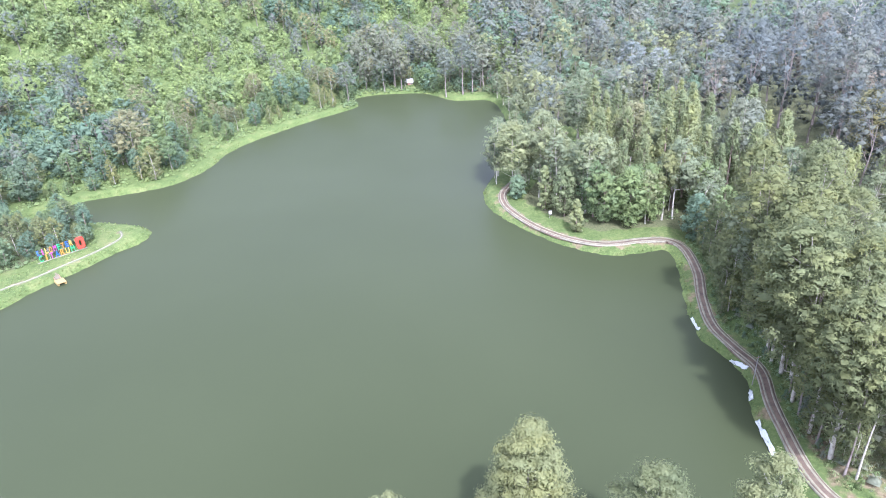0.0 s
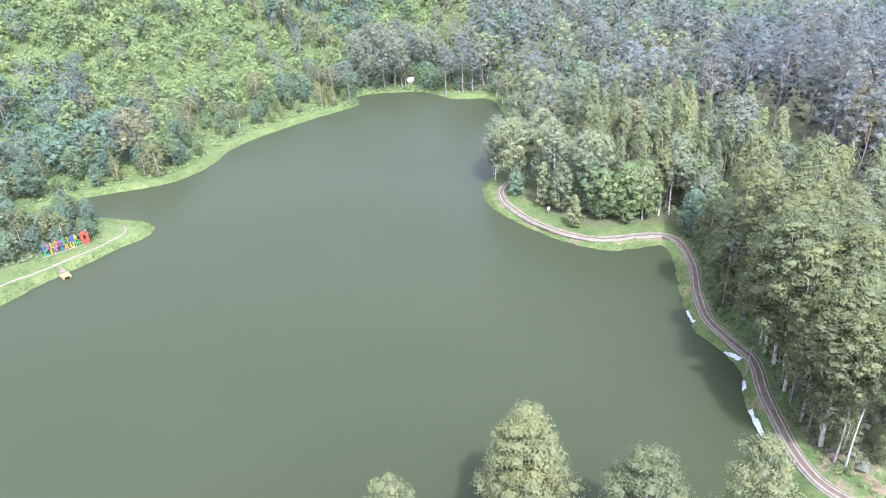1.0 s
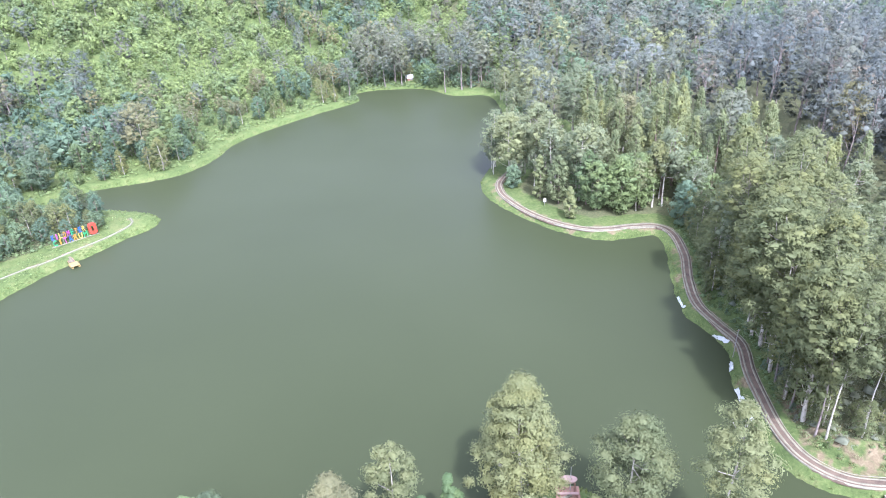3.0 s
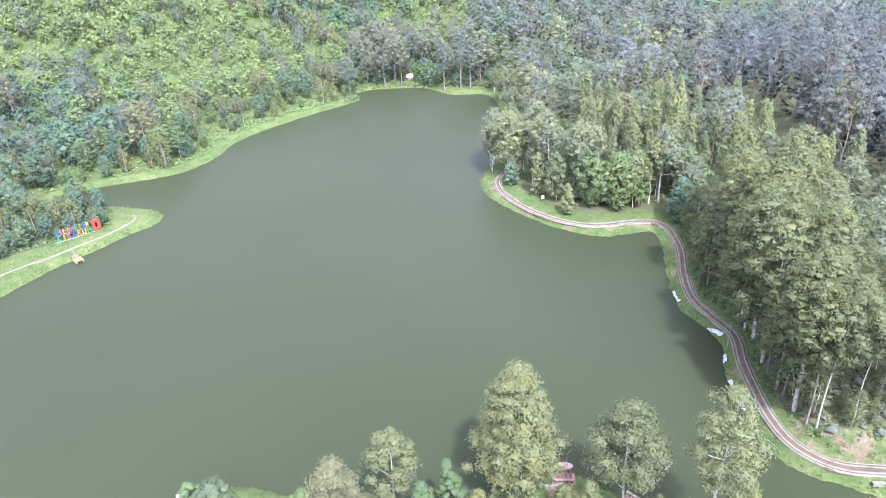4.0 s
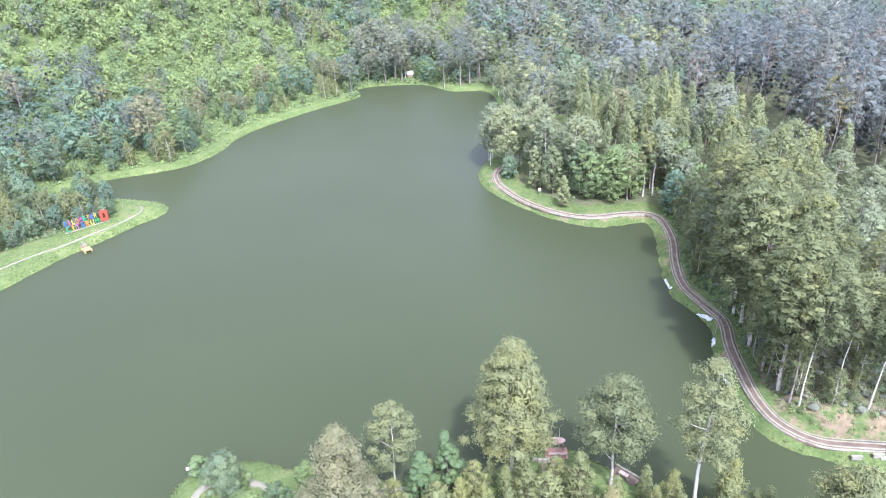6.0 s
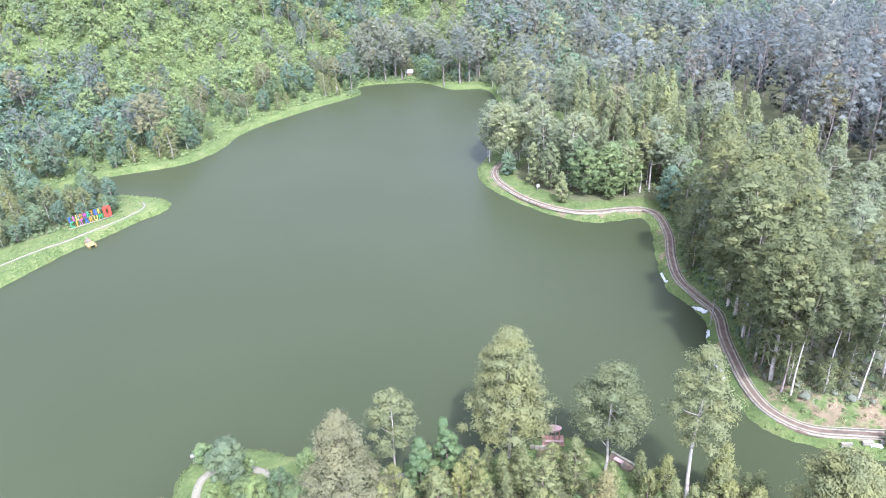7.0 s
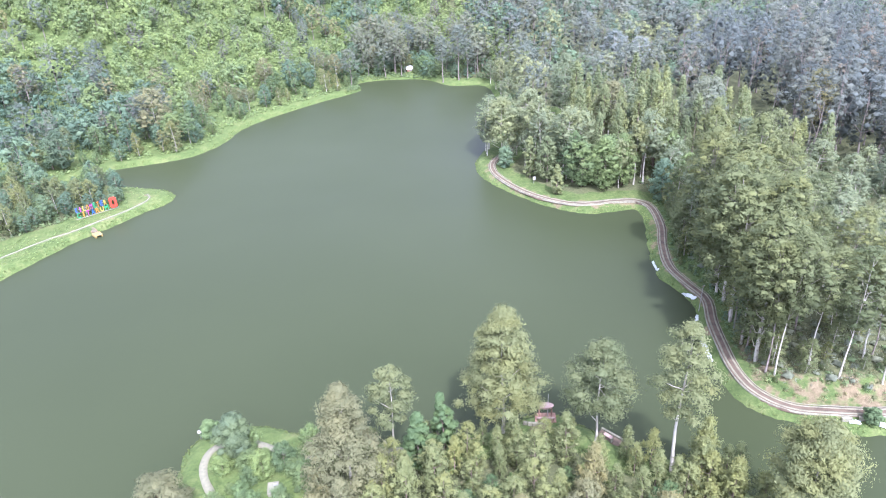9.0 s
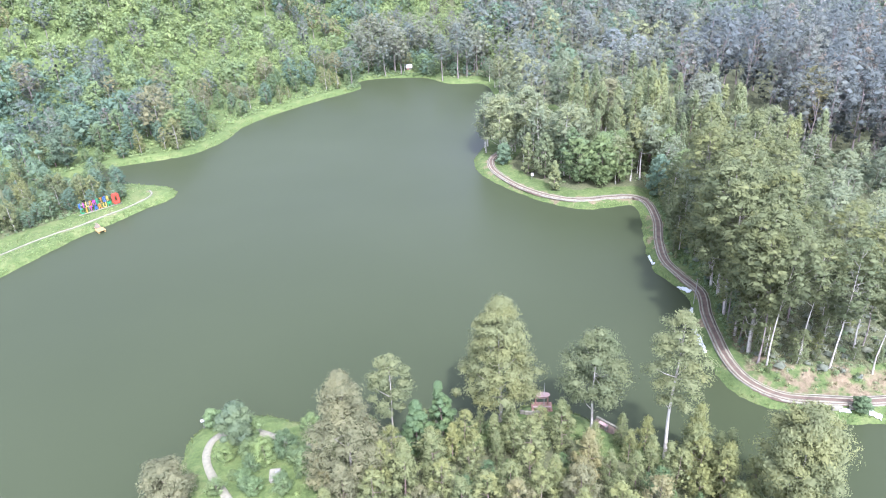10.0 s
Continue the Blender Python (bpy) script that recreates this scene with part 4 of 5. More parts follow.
grove("broad_tree", behind[1::4], broad_mid, BROAD, DARK_BARK, "fresh green bushy tree behind the letters", "trees behind the letters", (0.4, 0.7), 14)
grove("broad_tree", behind[3::4], broad_mid, SHADE_TONED_GUM, PALE_BARK, "olive green bushy tree behind the letters", "trees behind the letters", (0.45, 0.85), 13)
west = scatter(rng, 2500, 3.1, (-115, -2), (138, 238), lambda xy, s, r: (s > 2.5) & (s < 16))
grove("broad_tree", west[::4], broad_mid, HAZED_TEAL, DARK_BARK, "dark green bushy tree above the western shore", "trees on the western shore", (0.4, 0.95), 15)
grove("broad_tree", west[2::4], broad_mid, BROAD, DARK_BARK, "fresh green bushy tree above the western shore", "trees on the western shore", (0.35, 0.9), 19)
grove("gum_tree", west[1::4], verge_trees, GUM, PALE_BARK, "bushy light green gum tree above the western shore", "trees on the western shore", (0.5, 1.1), 16)
grove("bronze_tree", west[3::12], gums_mid, BRONZE, PALE_BARK, "brownish gum tree above the western shore", "trees on the western shore", (0.5, 0.85), 17)


def woods(name, places, shapes, leaves, label, scales, seed):
    """A far wood nobody could count, as one mesh of real trees."""
    rng = np.random.default_rng(seed)
    crowns, trunks = [], []
    for x, y, z in places:
        crown, trunk = shapes[int(rng.integers(len(shapes)))]
        s, a = rng.uniform(*scales), rng.uniform(0, 6.283)
        turn = np.array([[math.cos(a), -math.sin(a), 0], [math.sin(a), math.cos(a), 0], [0, 0, rng.uniform(0.85, 1.15)]]) * s
        crowns.append((crown[0] @ turn.T + (x, y, z - 0.2), crown[1], crown[2], unit(crown[3] @ turn.T), crown[4] + rng.uniform(-0.2, 0.28)))
        trunks.append((trunk[0] @ turn.T + (x, y, z - 0.2), trunk[1], trunk[2]))
    if not crowns:
        return
    ob = tagged(new(name, mesh_from(name, *gather(crowns), mats=[leaves])), label, "woods", kind="stuff")
    stems = new("trunks", mesh_from("trunks", *gather(trunks), mats=[FAR_BARK]))
    stems.parent = ob
    tagged(stems, "pale slender trunks", kind="stuff")


far_gum = [tree_shape(130 + k, 17, 9.6, 0.3, ("umbrella", "round", "umbrella")[k % 3], 38, 27, 0.29, dome=1.8, limbs=2, clump=0.115, flat=0.7, sides=4, girth=0.014) for k in range(5)]
far_broad = [tree_shape(140 + k, 6.2, 7.4, 0.0, "round", 28, 19, 0.33, dome=1.2, limbs=1, clump=0.135, sides=4) for k in range(4)]
hill = scatter(rng, 22000, 4.8, (-180, 30), (84, 325), lambda xy, s, r: (s > np.where(xy[:, 1] < 140, 4, 15)) & ((xy[:, 1] > 140) | (xy[:, 0] < -100)) & (xy[:, 1] < 345) & (xy[:, 0] > -0.8 * xy[:, 1] + 10))
pick = np.array([0.5 + 0.19 * (math.sin(0.047 * x + 0.02 * y + 1) + math.sin(0.053 * y - 0.018 * x)) for x, y, z in hill])
pick -= np.array([0.3 * math.exp(-(((x + 108) / 34) ** 2) - ((y - 165) / 55) ** 2) for x, y, z in hill])
pick = np.clip(pick * 0.62 + 0.38 * np.random.default_rng(5).random(len(hill)), 0, 0.999)
pick = np.argsort(np.argsort(pick)) / len(pick)
kinds = lambda lo, hi, some, dice: [p for p, q in zip(some, dice) if lo <= q < hi]
woods("hillside_woods", kinds(0.26, 0.56, hill, pick), far_broad, BROAD, "green broad leaved woods on the hillside", (0.7, 1.45), 21)
woods("hillside_woods", kinds(0.15, 0.21, hill, pick), far_gum, HAZED_GREY_GUM, "grey green gum woods on the hillside", (0.5, 0.8), 22)
woods("hillside_woods", kinds(0, 0.15, hill, pick), far_broad, HAZED_TEAL, "dark green woods on the hillside", (0.7, 1.6), 23)
woods("hillside_woods", kinds(0.21, 0.26, hill, pick), far_gum, BRONZE, "brownish trees among the hillside woods", (0.5, 0.8), 24)
woods("hillside_woods", kinds(0.56, 1.0, hill, pick), far_broad, HAZED_SHRUB, "bright green young woods on the hillside", (0.55, 1.2), 28)
east = scatter(rng, 6000, 6.6, (14, 235), (150, 350), lambda xy, s, r: (s > 5) & ((xy[:, 1] > 158) | (xy[:, 0] > 8 + 0.5 * xy[:, 1])) & (xy[:, 0] < 0.72 * xy[:, 1] + 20) & ~((xy[:, 0] > 120) & (xy[:, 1] > 272) & (xy[:, 1] < 320)))
east += scatter(rng, 1500, 4.8, (66, 125), (70, 160), lambda xy, s, r: (s > 5) & (xy[:, 0] > 8 + 0.5 * xy[:, 1]) & (xy[:, 0] > 30 + 0.55 * xy[:, 1] - 22 * (xy[:, 1] > 118)) & (xy[:, 0] < 0.72 * xy[:, 1] + 30))
dark = inside(np.array([q[:2] for q in east]), DARK_WOOD)
dusky = [q for q, d in zip(east, dark) if d]
east = [q for q, d in zip(east, dark) if not d and (q[0] > 76 or q[1] > 160)]
far_small = [tree_shape(160 + k, 17, 9.0, 0.3, "round", 24, 20, 0.42, dome=1.8, limbs=1, clump=0.16, flat=0.7, sides=4) for k in range(3)]
dome = [tree_shape(180 + k, 21, 9.6, 0.22, ("round", "egg", "round")[k], 56, 34, 0.24, dome=2.2, limbs=5, clump=0.105, flat=0.75, sides=5, girth=0.012) for k in range(3)]
woods("dark_woods", [q for k, q in enumerate(dusky) if k % 9], dome, HAZED_DUSK, "dark bluish grey gum woods with domed crowns", (0.72, 1.2), 61)
woods("dark_woods", dusky[::9], dome, MAUVE, "brownish trees among the dark woods", (0.8, 1.1), 62)
deep = [q for q in east if q[1] > 228]
east = [q for q in east if q[1] <= 228]
woods("eastern_woods", deep[::3], far_small, HAZED_GREY_GUM, "distant grey green gum woods", (0.7, 1.2), 38)
woods("eastern_woods", deep[1::3], far_small, HAZED_DUSK, "distant bluish grey woods", (0.7, 1.15), 39)
woods("eastern_woods", deep[2::3], far_small, HAZED_TEAL, "distant dark green woods", (0.6, 1.1), 40)
pick = np.random.default_rng(6).random(len(east))
woods("eastern_woods", kinds(0, 0.5, east, pick), far_gum, HAZED_GREY_GUM, "dark grey green gum woods east of the lake", (0.7, 1.1), 25)
woods("eastern_woods", kinds(0.5, 0.74, east, pick), far_gum, HAZED_GUM, "light green gum woods east of the lake", (0.7, 1.05), 26)
woods("eastern_woods", kinds(0.74, 1, east, pick), far_broad, HAZED_TEAL, "dark green broad leaved woods east of the lake", (0.8, 1.5), 27)

big = [q for q in hill if q[1] > 150][3::11]
woods("hillside_woods", big[::3], dome, HAZED_GREY_GUM, "large grey green trees dotted over the hillside", (0.42, 0.7), 70)
woods("hillside_woods", big[1::3], dome, HAZED_DUSK, "large dark trees dotted over the hillside", (0.4, 0.66), 71)
woods("hillside_woods", big[2::3], dome, MAUVE, "large brownish trees dotted over the hillside", (0.38, 0.62), 72)

# Trees crowding the far shore, and a dead one standing over the dark wood.
north = scatter(rng, 1500, 2.6, (-30, 18), (212, 250), lambda xy, s, r: (s > np.where(xy[:, 0] > -1, 3.0, 0.7)) & (s < 26) & free(xy, 2.0) & ~((np.abs(xy[:, 0] + 9.4) < 2.4) & (xy[:, 1] < 231)))
woods("northern_woods", [q for k, q in enumerate(north) if k % 3 == 0], far_broad, HAZED_TEAL, "dark green trees crowding the far shore", (0.45, 1.0), 63)
woods("northern_woods", [q for k, q in enumerate(north) if k % 3 == 1], far_broad, BROAD, "fresh green bushes on the far shore", (0.3, 0.8), 64)
woods("northern_woods", [q for k, q in enumerate(north) if k % 3 == 2 and q[1] > 219], far_gum, HAZED_GREY_GUM, "grey green gum trees above the far shore", (0.6, 0.95), 65)
dead = thing("dead_tree", standing(124.0, 210.0), "bare whitish dead tree standing over the dark wood", "tree")
stem = new("trunk", mesh_from("trunk", *tree_shape(190, 26, 9, 0.5, "round", 22, 4, 0.2, limbs=22, girth=0.014)[1], mats=[PALE_BARK]))
stem.parent = dead


# ---- undergrowth and grass ----
def thicket(name, places, radius, per, leaf, mat, label, category, seed, flat=0.6, core=0.55):
    rng = np.random.default_rng(seed)
    p = np.array(places)
    r = radius * rng.uniform(0.5, 1.4, (len(p), 1)) * rng.uniform(0.8, 1.2, (len(p), 3)) * (1, 1, flat)
    data = foliage(rng, p + np.column_stack([np.zeros((len(p), 2)), r[:, 2] * 0.35]), r, per, leaf, 0.3, core)
    tagged(new(name, mesh_from(name, *data, mats=[mat])), label, category, kind="stuff")


brush = scatter(rng, 9000, 2.0, (-200, 12), (138, 300), lambda xy, s, r: (s > 3.0) & (s < 30) & (xy[:, 0] > -0.8 * xy[:, 1] + 20))
thicket("hillside_brush", brush, 0.9, 40, 0.24, HAZED_SHRUB, "bright green brush covering the hillside", "brush", 31)
brush = scatter(rng, 3500, 2.6, (12, 90), (44, 150), lambda xy, s, r: (s > 5) & (r > 3.2 + 3 * (xy[:, 1] > 100)) & (xy[:, 0] < 34 + 0.5 * xy[:, 1]))
verge_brush = scatter(rng, 4000, 0.75, (37, 62), (45.5, 66), lambda xy, s, r: (r > 1.9) & (r < 7) & (s > 3.0))
thicket("verge_scrub", verge_brush[::2], 0.42, 46, 0.12, BRONZE, "dry brownish scrub on the road verge", "scrub", 34, 0.5, 0)
thicket("verge_scrub", verge_brush[1::3], 0.5, 46, 0.12, HAZED_SHRUB, "low green scrub on the road verge", "scrub", 35, 0.6, 0)
thicket("undergrowth", brush, 0.9, 50, 0.2, BROAD, "low green undergrowth below the gum wood", "undergrowth", 32)
brush = scatter(rng, 2500, 1.7, (-34, 34), (14, 47), lambda xy, s, r: (s > 1.0) & (distance(xy, BANK_PATH) > 2.2) & (np.hypot(xy[:, 0] - 10.5, xy[:, 1] - 45.5) > 4) & (np.hypot(xy[:, 0] + 20, xy[:, 1] - 37.2) > 2.4))
thicket("undergrowth", brush[::2], 0.7, 80, 0.11, HAZED_SHRUB, "low bright undergrowth on the southern bank", "undergrowth", 33)


shore_brush = scatter(rng, 5000, 1.2, (-112, -64), (86, 128), lambda xy, s, r: (s > 1.2) & (distance(xy, SIGN_PATH) > 2.0) & (((xy[:, 0] + 76.4) * 0.66 - (xy[:, 1] - 113.6) * 0.75) < -0.8) & (xy[:, 1] < 122))
thicket("undergrowth", shore_brush, 0.85, 60, 0.18, BROAD, "low green bushes on the grass behind the letters", "undergrowth", 55)


herbs = scatter(rng, 9000, 0.7, (-96, -58), (88, 132), lambda xy, s, r: (s > 0.25) & (s < 9) & (distance(xy, SIGN_PATH) > 0.8) & (np.hypot(xy[:, 0] + 71.6, xy[:, 1] - 109.4) > 2.4) & (np.abs((xy[:, 0] + 73.6) * -0.66 + (xy[:, 1] - 115.9) * 0.75) > 1.1) & (waves(xy[:, 0], xy[:, 1], 2.2) > -0.05))
thicket("bank_herbs", herbs, 0.32, 26, 0.11, HAZED_SHRUB, "rough green herbs on the western bank", "herbs", 56, 0.45, 0)
shade_brush = scatter(rng, 2500, 1.7, (41, 74), (47, 86), lambda xy, s, r: (r > 3.4) & (s > 4) & (xy[:, 0] < 34 + 0.5 * xy[:, 1]))
thicket("undergrowth", shade_brush, 1.1, 44, 0.2, HAZED_GREY_GUM, "dull green undergrowth shaded by the gum wood", "undergrowth", 59)
road_brush = scatter(rng, 2500, 0.9, (37, 48), (58, 108), lambda xy, s, r: (r > 1.3) & (r < 4.2) & (s > 3.2))
thicket("verge_scrub", road_brush, 0.6, 40, 0.15, BROAD, "dark green scrub crowding the shaded road", "scrub", 60)
north_brush = scatter(rng, 2500, 0.9, (-30, 0), (208, 232), lambda xy, s, r: (s > 0.3) & (s < 4) & ~((np.abs(xy[:, 0] + 9.4) < 1.6) & (xy[:, 1] > 226)))
thicket("shore_brush", north_brush, 0.8, 30, 0.22, BROAD, "green brush crowding the far shore", "brush", 57)
west_brush = scatter(rng, 5000, 1.1, (-96, -24), (138, 214), lambda xy, s, r: (s > 2.6) & (s < 7))
thicket("shore_brush", west_brush, 0.75, 30, 0.2, HAZED_SHRUB, "bright green brush above the western shore", "brush", 58)


def turf(name, places, size, label, seed):
    """Tufts of grass: leaning blades in bunches."""
    rng = np.random.default_rng(seed)
    p = np.repeat(np.array(places), 7, 0)
    n = len(p)
    a = rng.uniform(0, 6.283, n)
    out = np.column_stack([np.cos(a), np.sin(a), np.zeros(n)])
    s = size * rng.uniform(0.5, 1.4, (n, 1))
    foot = p + out * s * 0.25 * rng.random((n, 1))
    side = np.column_stack([-out[:, 1], out[:, 0], np.zeros(n)]) * s * 0.22
    tip = foot + out * s * 0.7 * rng.random((n, 1)) + (0, 0, 1) * s * rng.uniform(0.5, 1.0, (n, 1))
    v = np.stack([foot - side, foot + side, tip], 1).reshape(-1, 3)
    tagged(new(name, mesh_from(name, v, None, np.arange(n * 3).reshape(-1, 3), mats=[BLADE])), label, "grass", kind="stuff")


edge = lambda reach: lambda xy, s, r: (s > -0.1) & (s < reach) & (r > 1.55)
turf("bank_grass", scatter(rng, 22000, 0.3, (6, 58), (40, 140), edge(0.9)), 0.26, "long grass along the eastern water's edge", 41)
turf("bank_grass", scatter(rng, 12000, 0.3, (-34, 22), (34, 50), edge(0.8)), 0.24, "long grass along the southern water's edge", 42)
turf("bank_grass", scatter(rng, 26000, 0.4, (-94, -20), (90, 226), edge(0.9)), 0.3, "long grass along the western water's edge", 43)


# ---- the letters on the western bank ----
def paint(name, colour):
    return plain(name, colour, 0.45, 0.18, 2.5, 0.4)


PAINTS = {"blue": paint("blue_paint", (0.017, 0.086, 0.335)), "magenta": paint("magenta_paint", (0.335, 0.044, 0.226)), "orange": paint("orange_paint", (0.422, 0.162, 0.017)),
          "yellow": paint("yellow_paint", (0.422, 0.302, 0.044)), "green": paint("green_paint", (0.017, 0.248, 0.086)), "red": paint("red_paint", (0.389, 0.041, 0.019))}


def letter(char, wide, tall, deep, mat, parent, at, label):
    """One solid letter in the built-in font, fitted to a width and a height."""
    data = bpy.data.curves.new("letter", "FONT")
    data.body, data.extrude, data.bevel_depth, data.offset = char, 0.12, 0.008, -0.012
    ob = new("letter_curve", data)
    me = bpy.data.meshes.new_from_object(ob.evaluated_get(bpy.context.evaluated_depsgraph_get()))
    bpy.data.objects.remove(ob)
    co = np.empty(len(me.vertices) * 3, np.float32)
    me.vertices.foreach_get("co", co)
    co = co.reshape(-1, 3)
    lo, hi = co.min(0), co.max(0)
    co = (co - (lo + hi) / 2) / np.maximum(hi - lo, 1e-6) * (wide, tall, deep)
    co = np.column_stack([co[:, 0], -co[:, 2], co[:, 1]]) + at
    me.vertices.foreach_set("co", co.astype(np.float32).ravel())
    me.update()
    me.materials.clear()
    me.materials.append(mat)
    piece = new("letter", me)
    piece.parent = parent
    return tagged(piece, label)


sign = thing("letter_sign", pose(-73.6, 115.9, height(-73.6, 115.9) - 0.02, 0, 0, 41.2), "freestanding multicoloured letters reading KILOMETER 0 CITARUM on grass", "sign")
part("plinth", box(bmesh.new(), (8.9, 0.3, 0.12), (0.5, 0.03, 0.05), bevel=0.03), CONCRETE, sign, "low white concrete plinth")
top = "blue magenta yellow orange magenta green orange blue yellow".split()
for k, (c, hue) in enumerate(zip("KILOMETER", top)):
    letter(c, 0.16 if c == "I" else 0.48, 1.08, 0.16, PAINTS[hue], sign, (-3.3 + 0.72 * k, 0, 2.0), hue + " painted letter")
low = "green orange magenta blue orange yellow green".split()
for k, (c, hue) in enumerate(zip("CITARUM", low)):
    letter(c, 0.2 if c == "I" else 0.66, 1.14, 0.16, PAINTS[hue], sign, (-3.15 + 0.94 * k, -0.02, 0.76), hue + " painted letter")
bm = bmesh.new()
rings = []
for wide, tall, cut in ((0.74, 1.16, 0.3), (0.24, 0.62, 0.1)):
    pts = [(sx * (wide - (cut if k else 0)), sz * (tall - (0 if k else cut))) for sx, sz, order in ((1, 1, (0, 1)), (-1, 1, (1, 0)), (-1, -1, (0, 1)), (1, -1, (1, 0))) for k in order]
    rings.append([[bm.verts.new((4.0 + x, y, 1.45 + z)) for x, z in pts] for y in (-0.2, 0.2)])
n = len(rings[0][0])
for k in range(n):
    j = (k + 1) % n
    (of, ob_), (inf, inb) = rings
    bm.faces.new((of[k], of[j], inf[j], inf[k]))
    bm.faces.new((ob_[j], ob_[k], inb[k], inb[j]))
    bm.faces.new((of[j], of[k], ob_[k], ob_[j]))
    bm.faces.new((inf[k], inf[j], inb[j], inb[k]))
part("numeral", bm, PAINTS["red"], sign, "large blocky red numeral zero")
for x in (-3.3, -1.6, 0.1, 1.8):
    part("post", rod(bmesh.new(), (x, 0.2, 0), (x, 0.2, 2.4), 0.04), STEEL, sign)
for z in (1.36, 2.0):
    part("rail", box(bmesh.new(), (6.3, 0.05, 0.05), (-0.35, 0.2, z)), STEEL, sign)

# ---- jetty ----
jetty = thing("jetty", pose(-71.6, 109.4, 0, 0, 0, -47), "small yellow floating jetty with a dull wooden gangway", "jetty")
for k in range(7):
    part("plank", box(bmesh.new(), (0.26, 1.55, 0.07), (1.55 + 0.29 * k, 0.05, 0.48)), YELLOW, jetty, "yellow deck plank")
for y in (-0.55, 0.65):
    part("float", rod(bmesh.new(), (1.5, y, 0.2), (3.3, y, 0.2), 0.2, sides=10), YELLOW, jetty)
for k in range(9):
    part("slat", box(bmesh.new(), (0.33, 0.8, 0.06), (-1.9 + 0.39 * k, 0.05, 1.18 - 0.075 * k), (0, 11, 0)), WORN_WOOD, jetty, "grey brown gangway slat")
for y in (-0.45, 0.55):
    part("stringer", rod(bmesh.new(), (-2.2, y, 1.18), (1.6, y, 0.38), 0.06), TIMBER, jetty)


# ---- white sheets and boards on the eastern bank ----
def sheet(a, b, width, label, seed, mat=CLOTH, fray=0.1):
    """A stiff white sheet lying on the sloping bank."""
    rng = np.random.default_rng(seed)
    a, b = np.array(a), np.array(b)
    along = (b - a) / np.linalg.norm(b - a)
    side = np.array([along[1], -along[0]])
    n, m = 26, 7
    u, v = np.meshgrid(np.linspace(0, 1, n), np.linspace(-0.5, 0.5, m), indexing="ij")
    wob = np.convolve(rng.normal(0, fray, n + 4), np.ones(5) / 5, "valid")
    half = width * (1 + wob * 2)[:, None] * v
    xy = a + (b - a) * u[..., None] + side * (half + 0.3 * width * wob[:, None])[..., None]
    flatxy = xy.reshape(-1, 2)
    lie = np.maximum(ground(flatxy)[0], 0.05) + 0.14 + 0.035 * rng.normal(size=n * m) + 0.05 * np.sin(9 * u.ravel() * np.linalg.norm(b - a) / 2)
    c = (np.arange(n - 1)[:, None] * m + np.arange(m - 1)[None]).ravel()
    top_v = np.column_stack([flatxy, lie])
    ob = new("white_sheet", mesh_from("white_sheet", top_v, np.column_stack([c, c + 1, c + m + 1, c + m]), mats=[mat]))
    thick = ob.modifiers.new("thickness", "SOLIDIFY")
    thick.thickness = 0.05
    return tagged(ob, label, "sheet", "white sheets on the eastern bank")


sheet((37.85, 75.0), (39.05, 72.45), 0.42, "long clean white sheet laid along the shaded bank", 1, fray=0.02)
sheet((36.1, 85.5), (36.05, 82.1), 0.3, "narrow white sheet at the water's edge", 2, fray=0.05)
sheet((38.0, 68.8), (37.2, 66.7), 0.36, "crumpled torn white sheet on the bank", 3, fray=0.3)
sheet((36.45, 63.1), (35.95, 57.2), 0.5, "long ragged white sheet along the water's edge", 4, fray=0.22)
sheet((47.2, 43.75), (48.5, 43.6), 0.5, "square white sheet on the bank below the road", 5, fray=0.02)
sheet((50.6, 43.3), (51.8, 42.6), 0.5, "creased white sheet with dark marks on the bank", 6, fray=0.05)

for k, x in enumerate((44.7, 47.0, 49.0)):
    block = thing("parapet_block", pose(x, 44.05 - 0.1 * k, height(x, 44.05) - 0.05, 0, 0, -4), "pale concrete parapet block at the road's edge", "parapet", "parapet blocks")
    part("block", box(bmesh.new(), (1.15, 0.28, 0.5), (0, 0, 0.22), bevel=0.04), CONCRETE, block)
    part("cap", box(bmesh.new(), (1.25, 0.36, 0.08), (0, 0, 0.5), bevel=0.02), CONCRETE, block)

# ---- lakeside shelter on the southern bank ----
gz0 = height(11.6, 46.6)
shelter = thing("shelter", pose(11.7, 46.7, gz0, 0, 0, -4), "small pale pink oval canopy over brown timber benches at the water", "shelter")
for k in range(8):
    part("deck_board", box(bmesh.new(), (0.3, 1.7, 0.07), (-1.12 + 0.32 * k, 0, 0.16)), TIMBER, shelter)
for x in (-0.75, 0.75):
    for y in (-0.1, 0.6):
        part("post", rod(bmesh.new(), (x, y, 0), (x, y, 1.62), 0.05), TIMBER, shelter)
bm = bmesh.new()
bmesh.ops.create_cone(bm, cap_ends=True, segments=20, radius1=0.86, radius2=1.0, depth=0.28, matrix=pose(0, 0.25, 1.72) @ Matrix.Diagonal((0.98, 0.5, 1, 1)))
roof = part("roof", bm, PINK, shelter, "oval faded pink canopy")
bm = bmesh.new()
bmesh.ops.create_cone(bm, cap_ends=True, segments=20, radius1=1.04, radius2=1.02, depth=0.06, matrix=pose(0, 0.25, 1.89) @ Matrix.Diagonal((0.98, 0.5, 1, 1)))
part("rim", bm, PINK, roof)
part("bench", box(bmesh.new(), (2.2, 0.3, 0.08), (0, -0.55, 0.62)), PINK, shelter, "faded pink bench board")
for x in (-0.95, 0.95):
    part("bench_leg", box(bmesh.new(), (0.1, 0.26, 0.46), (x, -0.55, 0.38)), TIMBER, shelter)
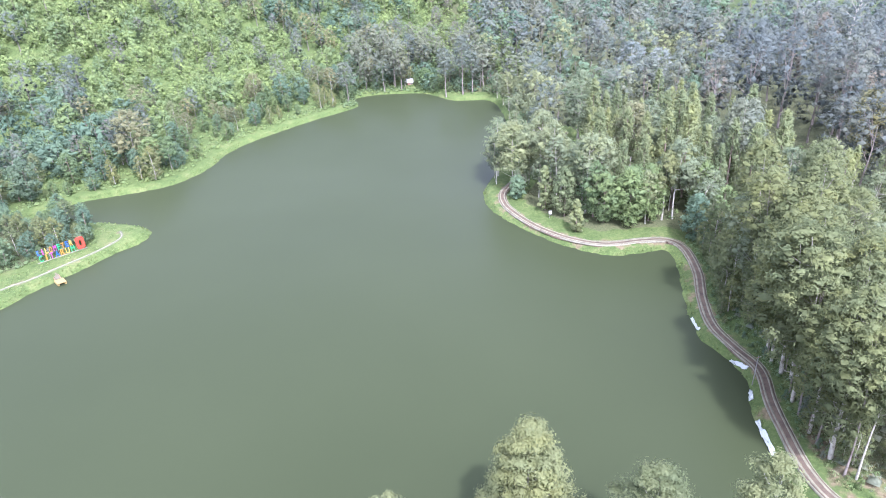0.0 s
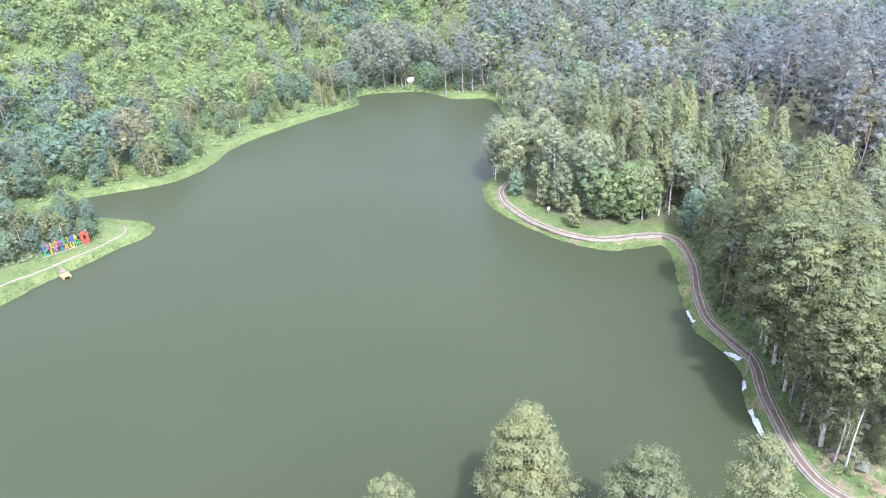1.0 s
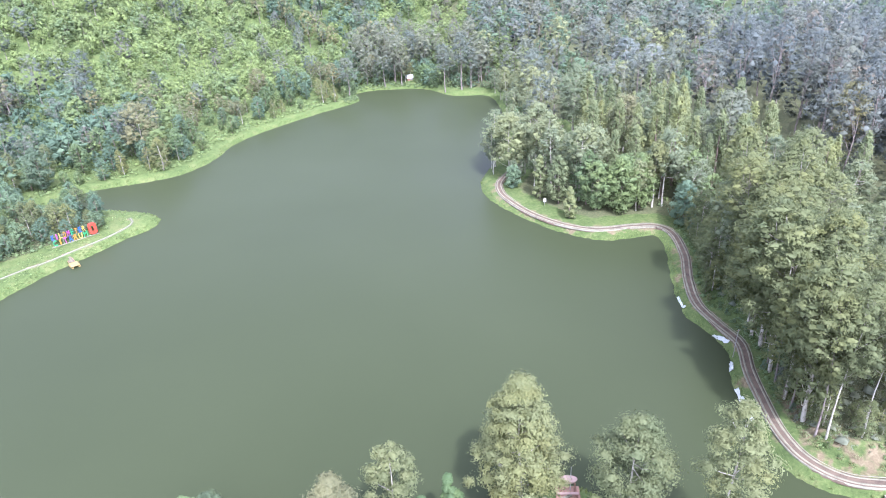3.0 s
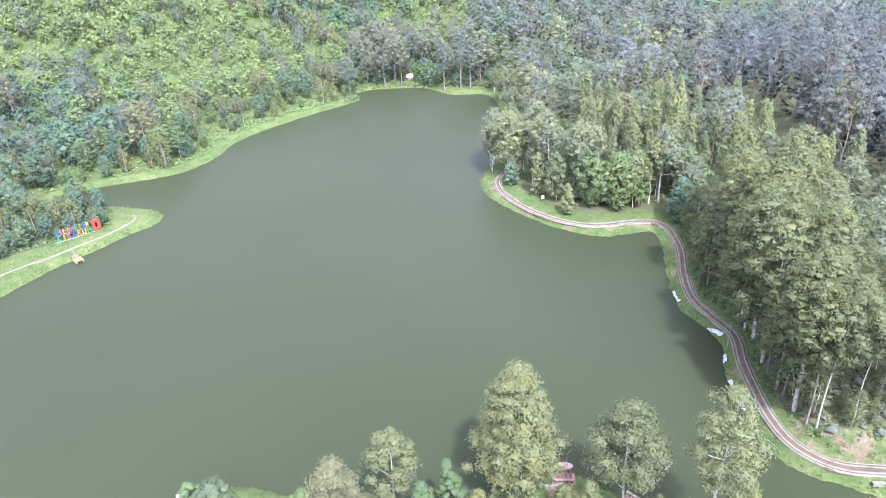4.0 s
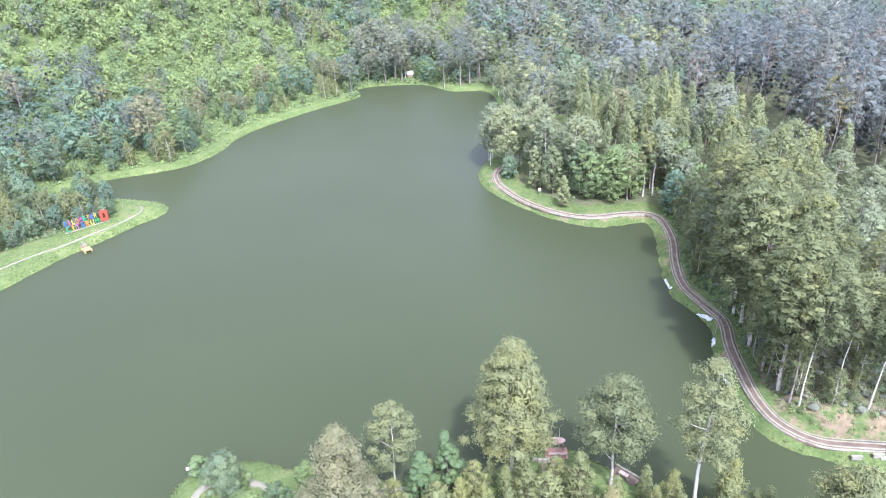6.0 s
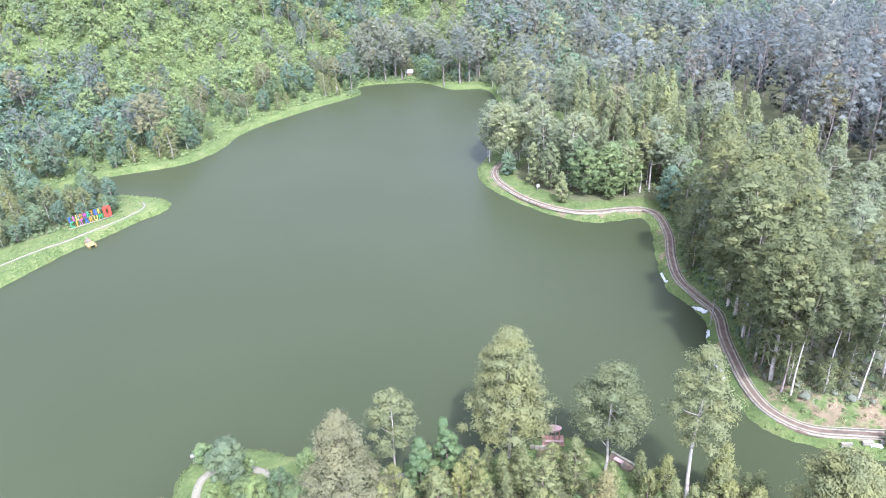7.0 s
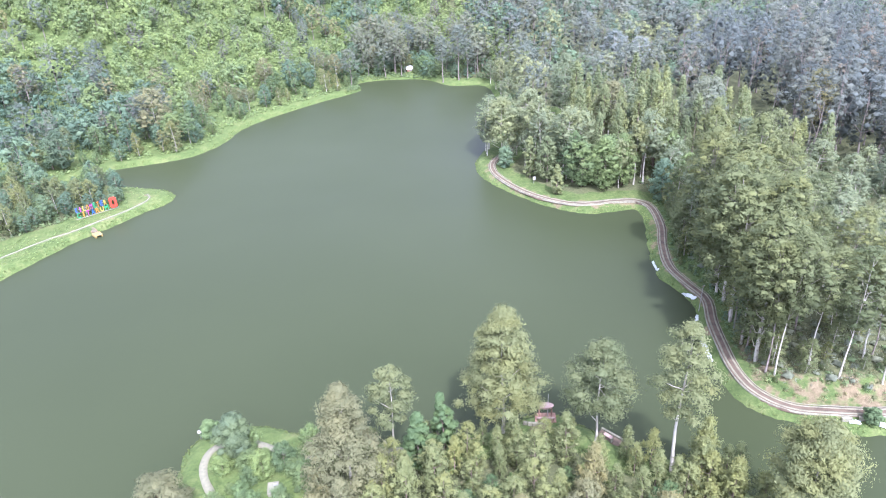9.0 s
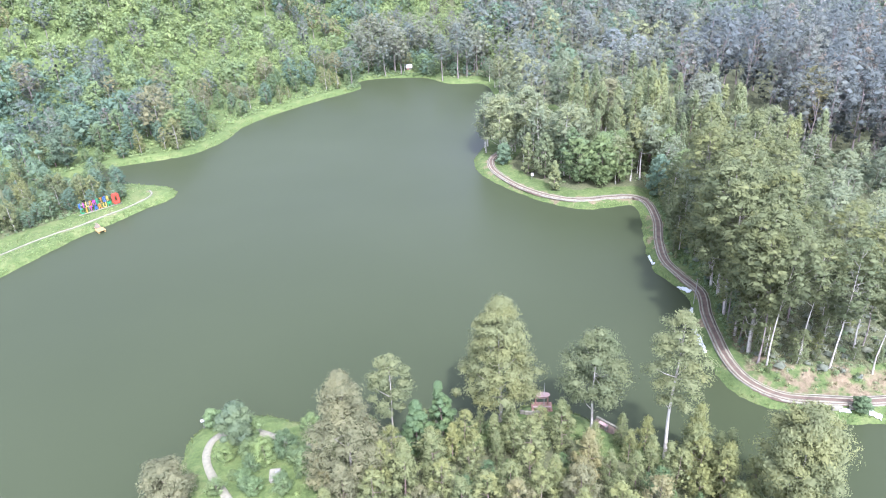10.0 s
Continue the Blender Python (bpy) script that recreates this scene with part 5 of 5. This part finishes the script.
part("mast", rod(bmesh.new(), (0.3, 0.3, 0.1), (0.3, 0.3, 3.6), 0.05, 0.03), WHITE, shelter, "slim pale mast")
wall_low = thing("low_wall", pose(10.5, 45.6, height(10.5, 45.6), 0, 0, 6), "low curved white wall on bare red earth", "wall")
for k in range(6):
    part("block", box(bmesh.new(), (0.52, 0.3, 0.5), (-1.35 + 0.54 * k, 0.06 * (k - 2.5) ** 2, 0.2), (0, 0, 6 * (k - 2.5)), 0.03), CONCRETE, wall_low)

landing = thing("landing", pose(18.5, 43.0, height(18.5, 43.0), 0, 0, -46), "small stone landing with a pink slab table", "landing")
for k in range(5):
    part("kerb_stone", box(bmesh.new(), (0.62, 0.3, 0.4), (-1.3 + 0.66 * k, 1.15, 0.0), bevel=0.04), CONCRETE, landing)
part("tabletop", box(bmesh.new(), (1.1, 0.5, 0.1), (0, 0, 0.72), bevel=0.03), PINK, landing, "faded pink slab")
for x in (-0.5, 0.5):
    part("pedestal", box(bmesh.new(), (0.2, 0.5, 0.68), (x, 0, 0.34), bevel=0.02), CONCRETE, landing)
part("paving", box(bmesh.new(), (3.0, 1.7, 0.12), (0, 0.1, 0.02), bevel=0.02), EARTH, landing)

# ---- single objects on the banks ----
slab = thing("tank_cover", pose(-19.7, 37.2, height(-19.7, 37.2), 0, 0, 8), "pale stained concrete tank cover on the grass", "tank")
part("cover", box(bmesh.new(), (1.25, 1.8, 0.1), (0, 0, 0.42), bevel=0.03), CONCRETE, slab)
part("body", box(bmesh.new(), (1.1, 1.65, 0.5), (0, 0, 0.15), bevel=0.03), CONCRETE, slab)
part("hatch", box(bmesh.new(), (0.45, 0.45, 0.06), (0.25, 0.4, 0.49), bevel=0.02), STEEL, slab)


def board(x, y, turn, tall, wide, high, label):
    b = thing("notice_board", pose(x, y, height(x, y) - 0.05, 0, 4, turn), label, "notice board", "notice boards")
    part("pole", rod(bmesh.new(), (0, 0.04, 0), (0, 0.04, tall), 0.035), STEEL, b)
    part("panel", box(bmesh.new(), (wide, 0.05, high), (0, 0, tall - high / 2), (-20, 0, 0)), WHITE, b, "blank white panel")


board(-30.8, 46.9, 40, 1.5, 0.6, 0.4, "small white notice board on a pole at the water")
board(20.3, 120.6, 10, 1.6, 0.6, 0.7, "small white notice board in the grass")
pole = thing("utility_pole", pose(38.55, 69.6, height(38.55, 69.6), 0, 1.5, 0), "thin grey utility pole between road and water", "pole")
part("pole", rod(bmesh.new(), (0, 0, -0.2), (0, 0, 4.6), 0.06, 0.04), STEEL, pole)
part("cross_arm", box(bmesh.new(), (0.5, 0.06, 0.06), (0, 0, 4.4)), TIMBER, pole)
part("insulator", rod(bmesh.new(), (0.2, 0, 4.42), (0.2, 0, 4.56), 0.035), WHITE, pole)


def hut(x, y, turn, wide, deep, tall, roof_mat, label, wall_mat=WHITE):
    """A small hut: walls with door and window openings filled by their leaves, and a pitched roof."""
    h = thing("hut", pose(x, y, height(x, y), 0, 0, turn), label, "hut")
    for s, ln, ax in ((1, wide, 0), (-1, wide, 0), (1, deep - 0.24, 1), (-1, deep - 0.24, 1)):
        size = (ln, 0.12, tall) if ax == 0 else (0.12, ln, tall)
        at = (0, s * (deep / 2 - 0.06), tall / 2) if ax == 0 else (s * (wide / 2 - 0.06), 0, tall / 2)
        part("wall", box(bmesh.new(), size, at), wall_mat, h)
    part("door", box(bmesh.new(), (0.85, 0.06, min(1.95, tall - 0.2)), (-wide * 0.2, -deep / 2 - 0.03, min(1.95, tall - 0.2) / 2)), TIMBER, h)
    part("window", box(bmesh.new(), (0.8, 0.05, 0.7), (wide * 0.25, -deep / 2 - 0.025, tall * 0.6)), STEEL, h)
    for s in (1, -1):
        slope = math.degrees(math.atan2(0.9, deep / 2))
        part("roof", box(bmesh.new(), (wide + 0.6, math.hypot(deep / 2, 0.9) + 0.35, 0.07), (0, s * (deep / 4 + 0.1), tall + 0.38), (-s * slope, 0, 0)), roof_mat, h, "pale sheet metal roof")


hut(-9.6, 229.6, 8, 1.7, 1.2, 1.0, WHITE, "small white roofed hut on the far shore", TIMBER)
hut(110, 318, 20, 5.5, 4.5, 2.6, WHITE, "small white farm hut among the far woods")
hut(168, 306, -10, 6, 5, 2.6, WHITE, "white roofed farm hut beside an open field")
hut(150, 290, 30, 5, 4, 2.6, WHITE, "small white roofed hut beside an open field")
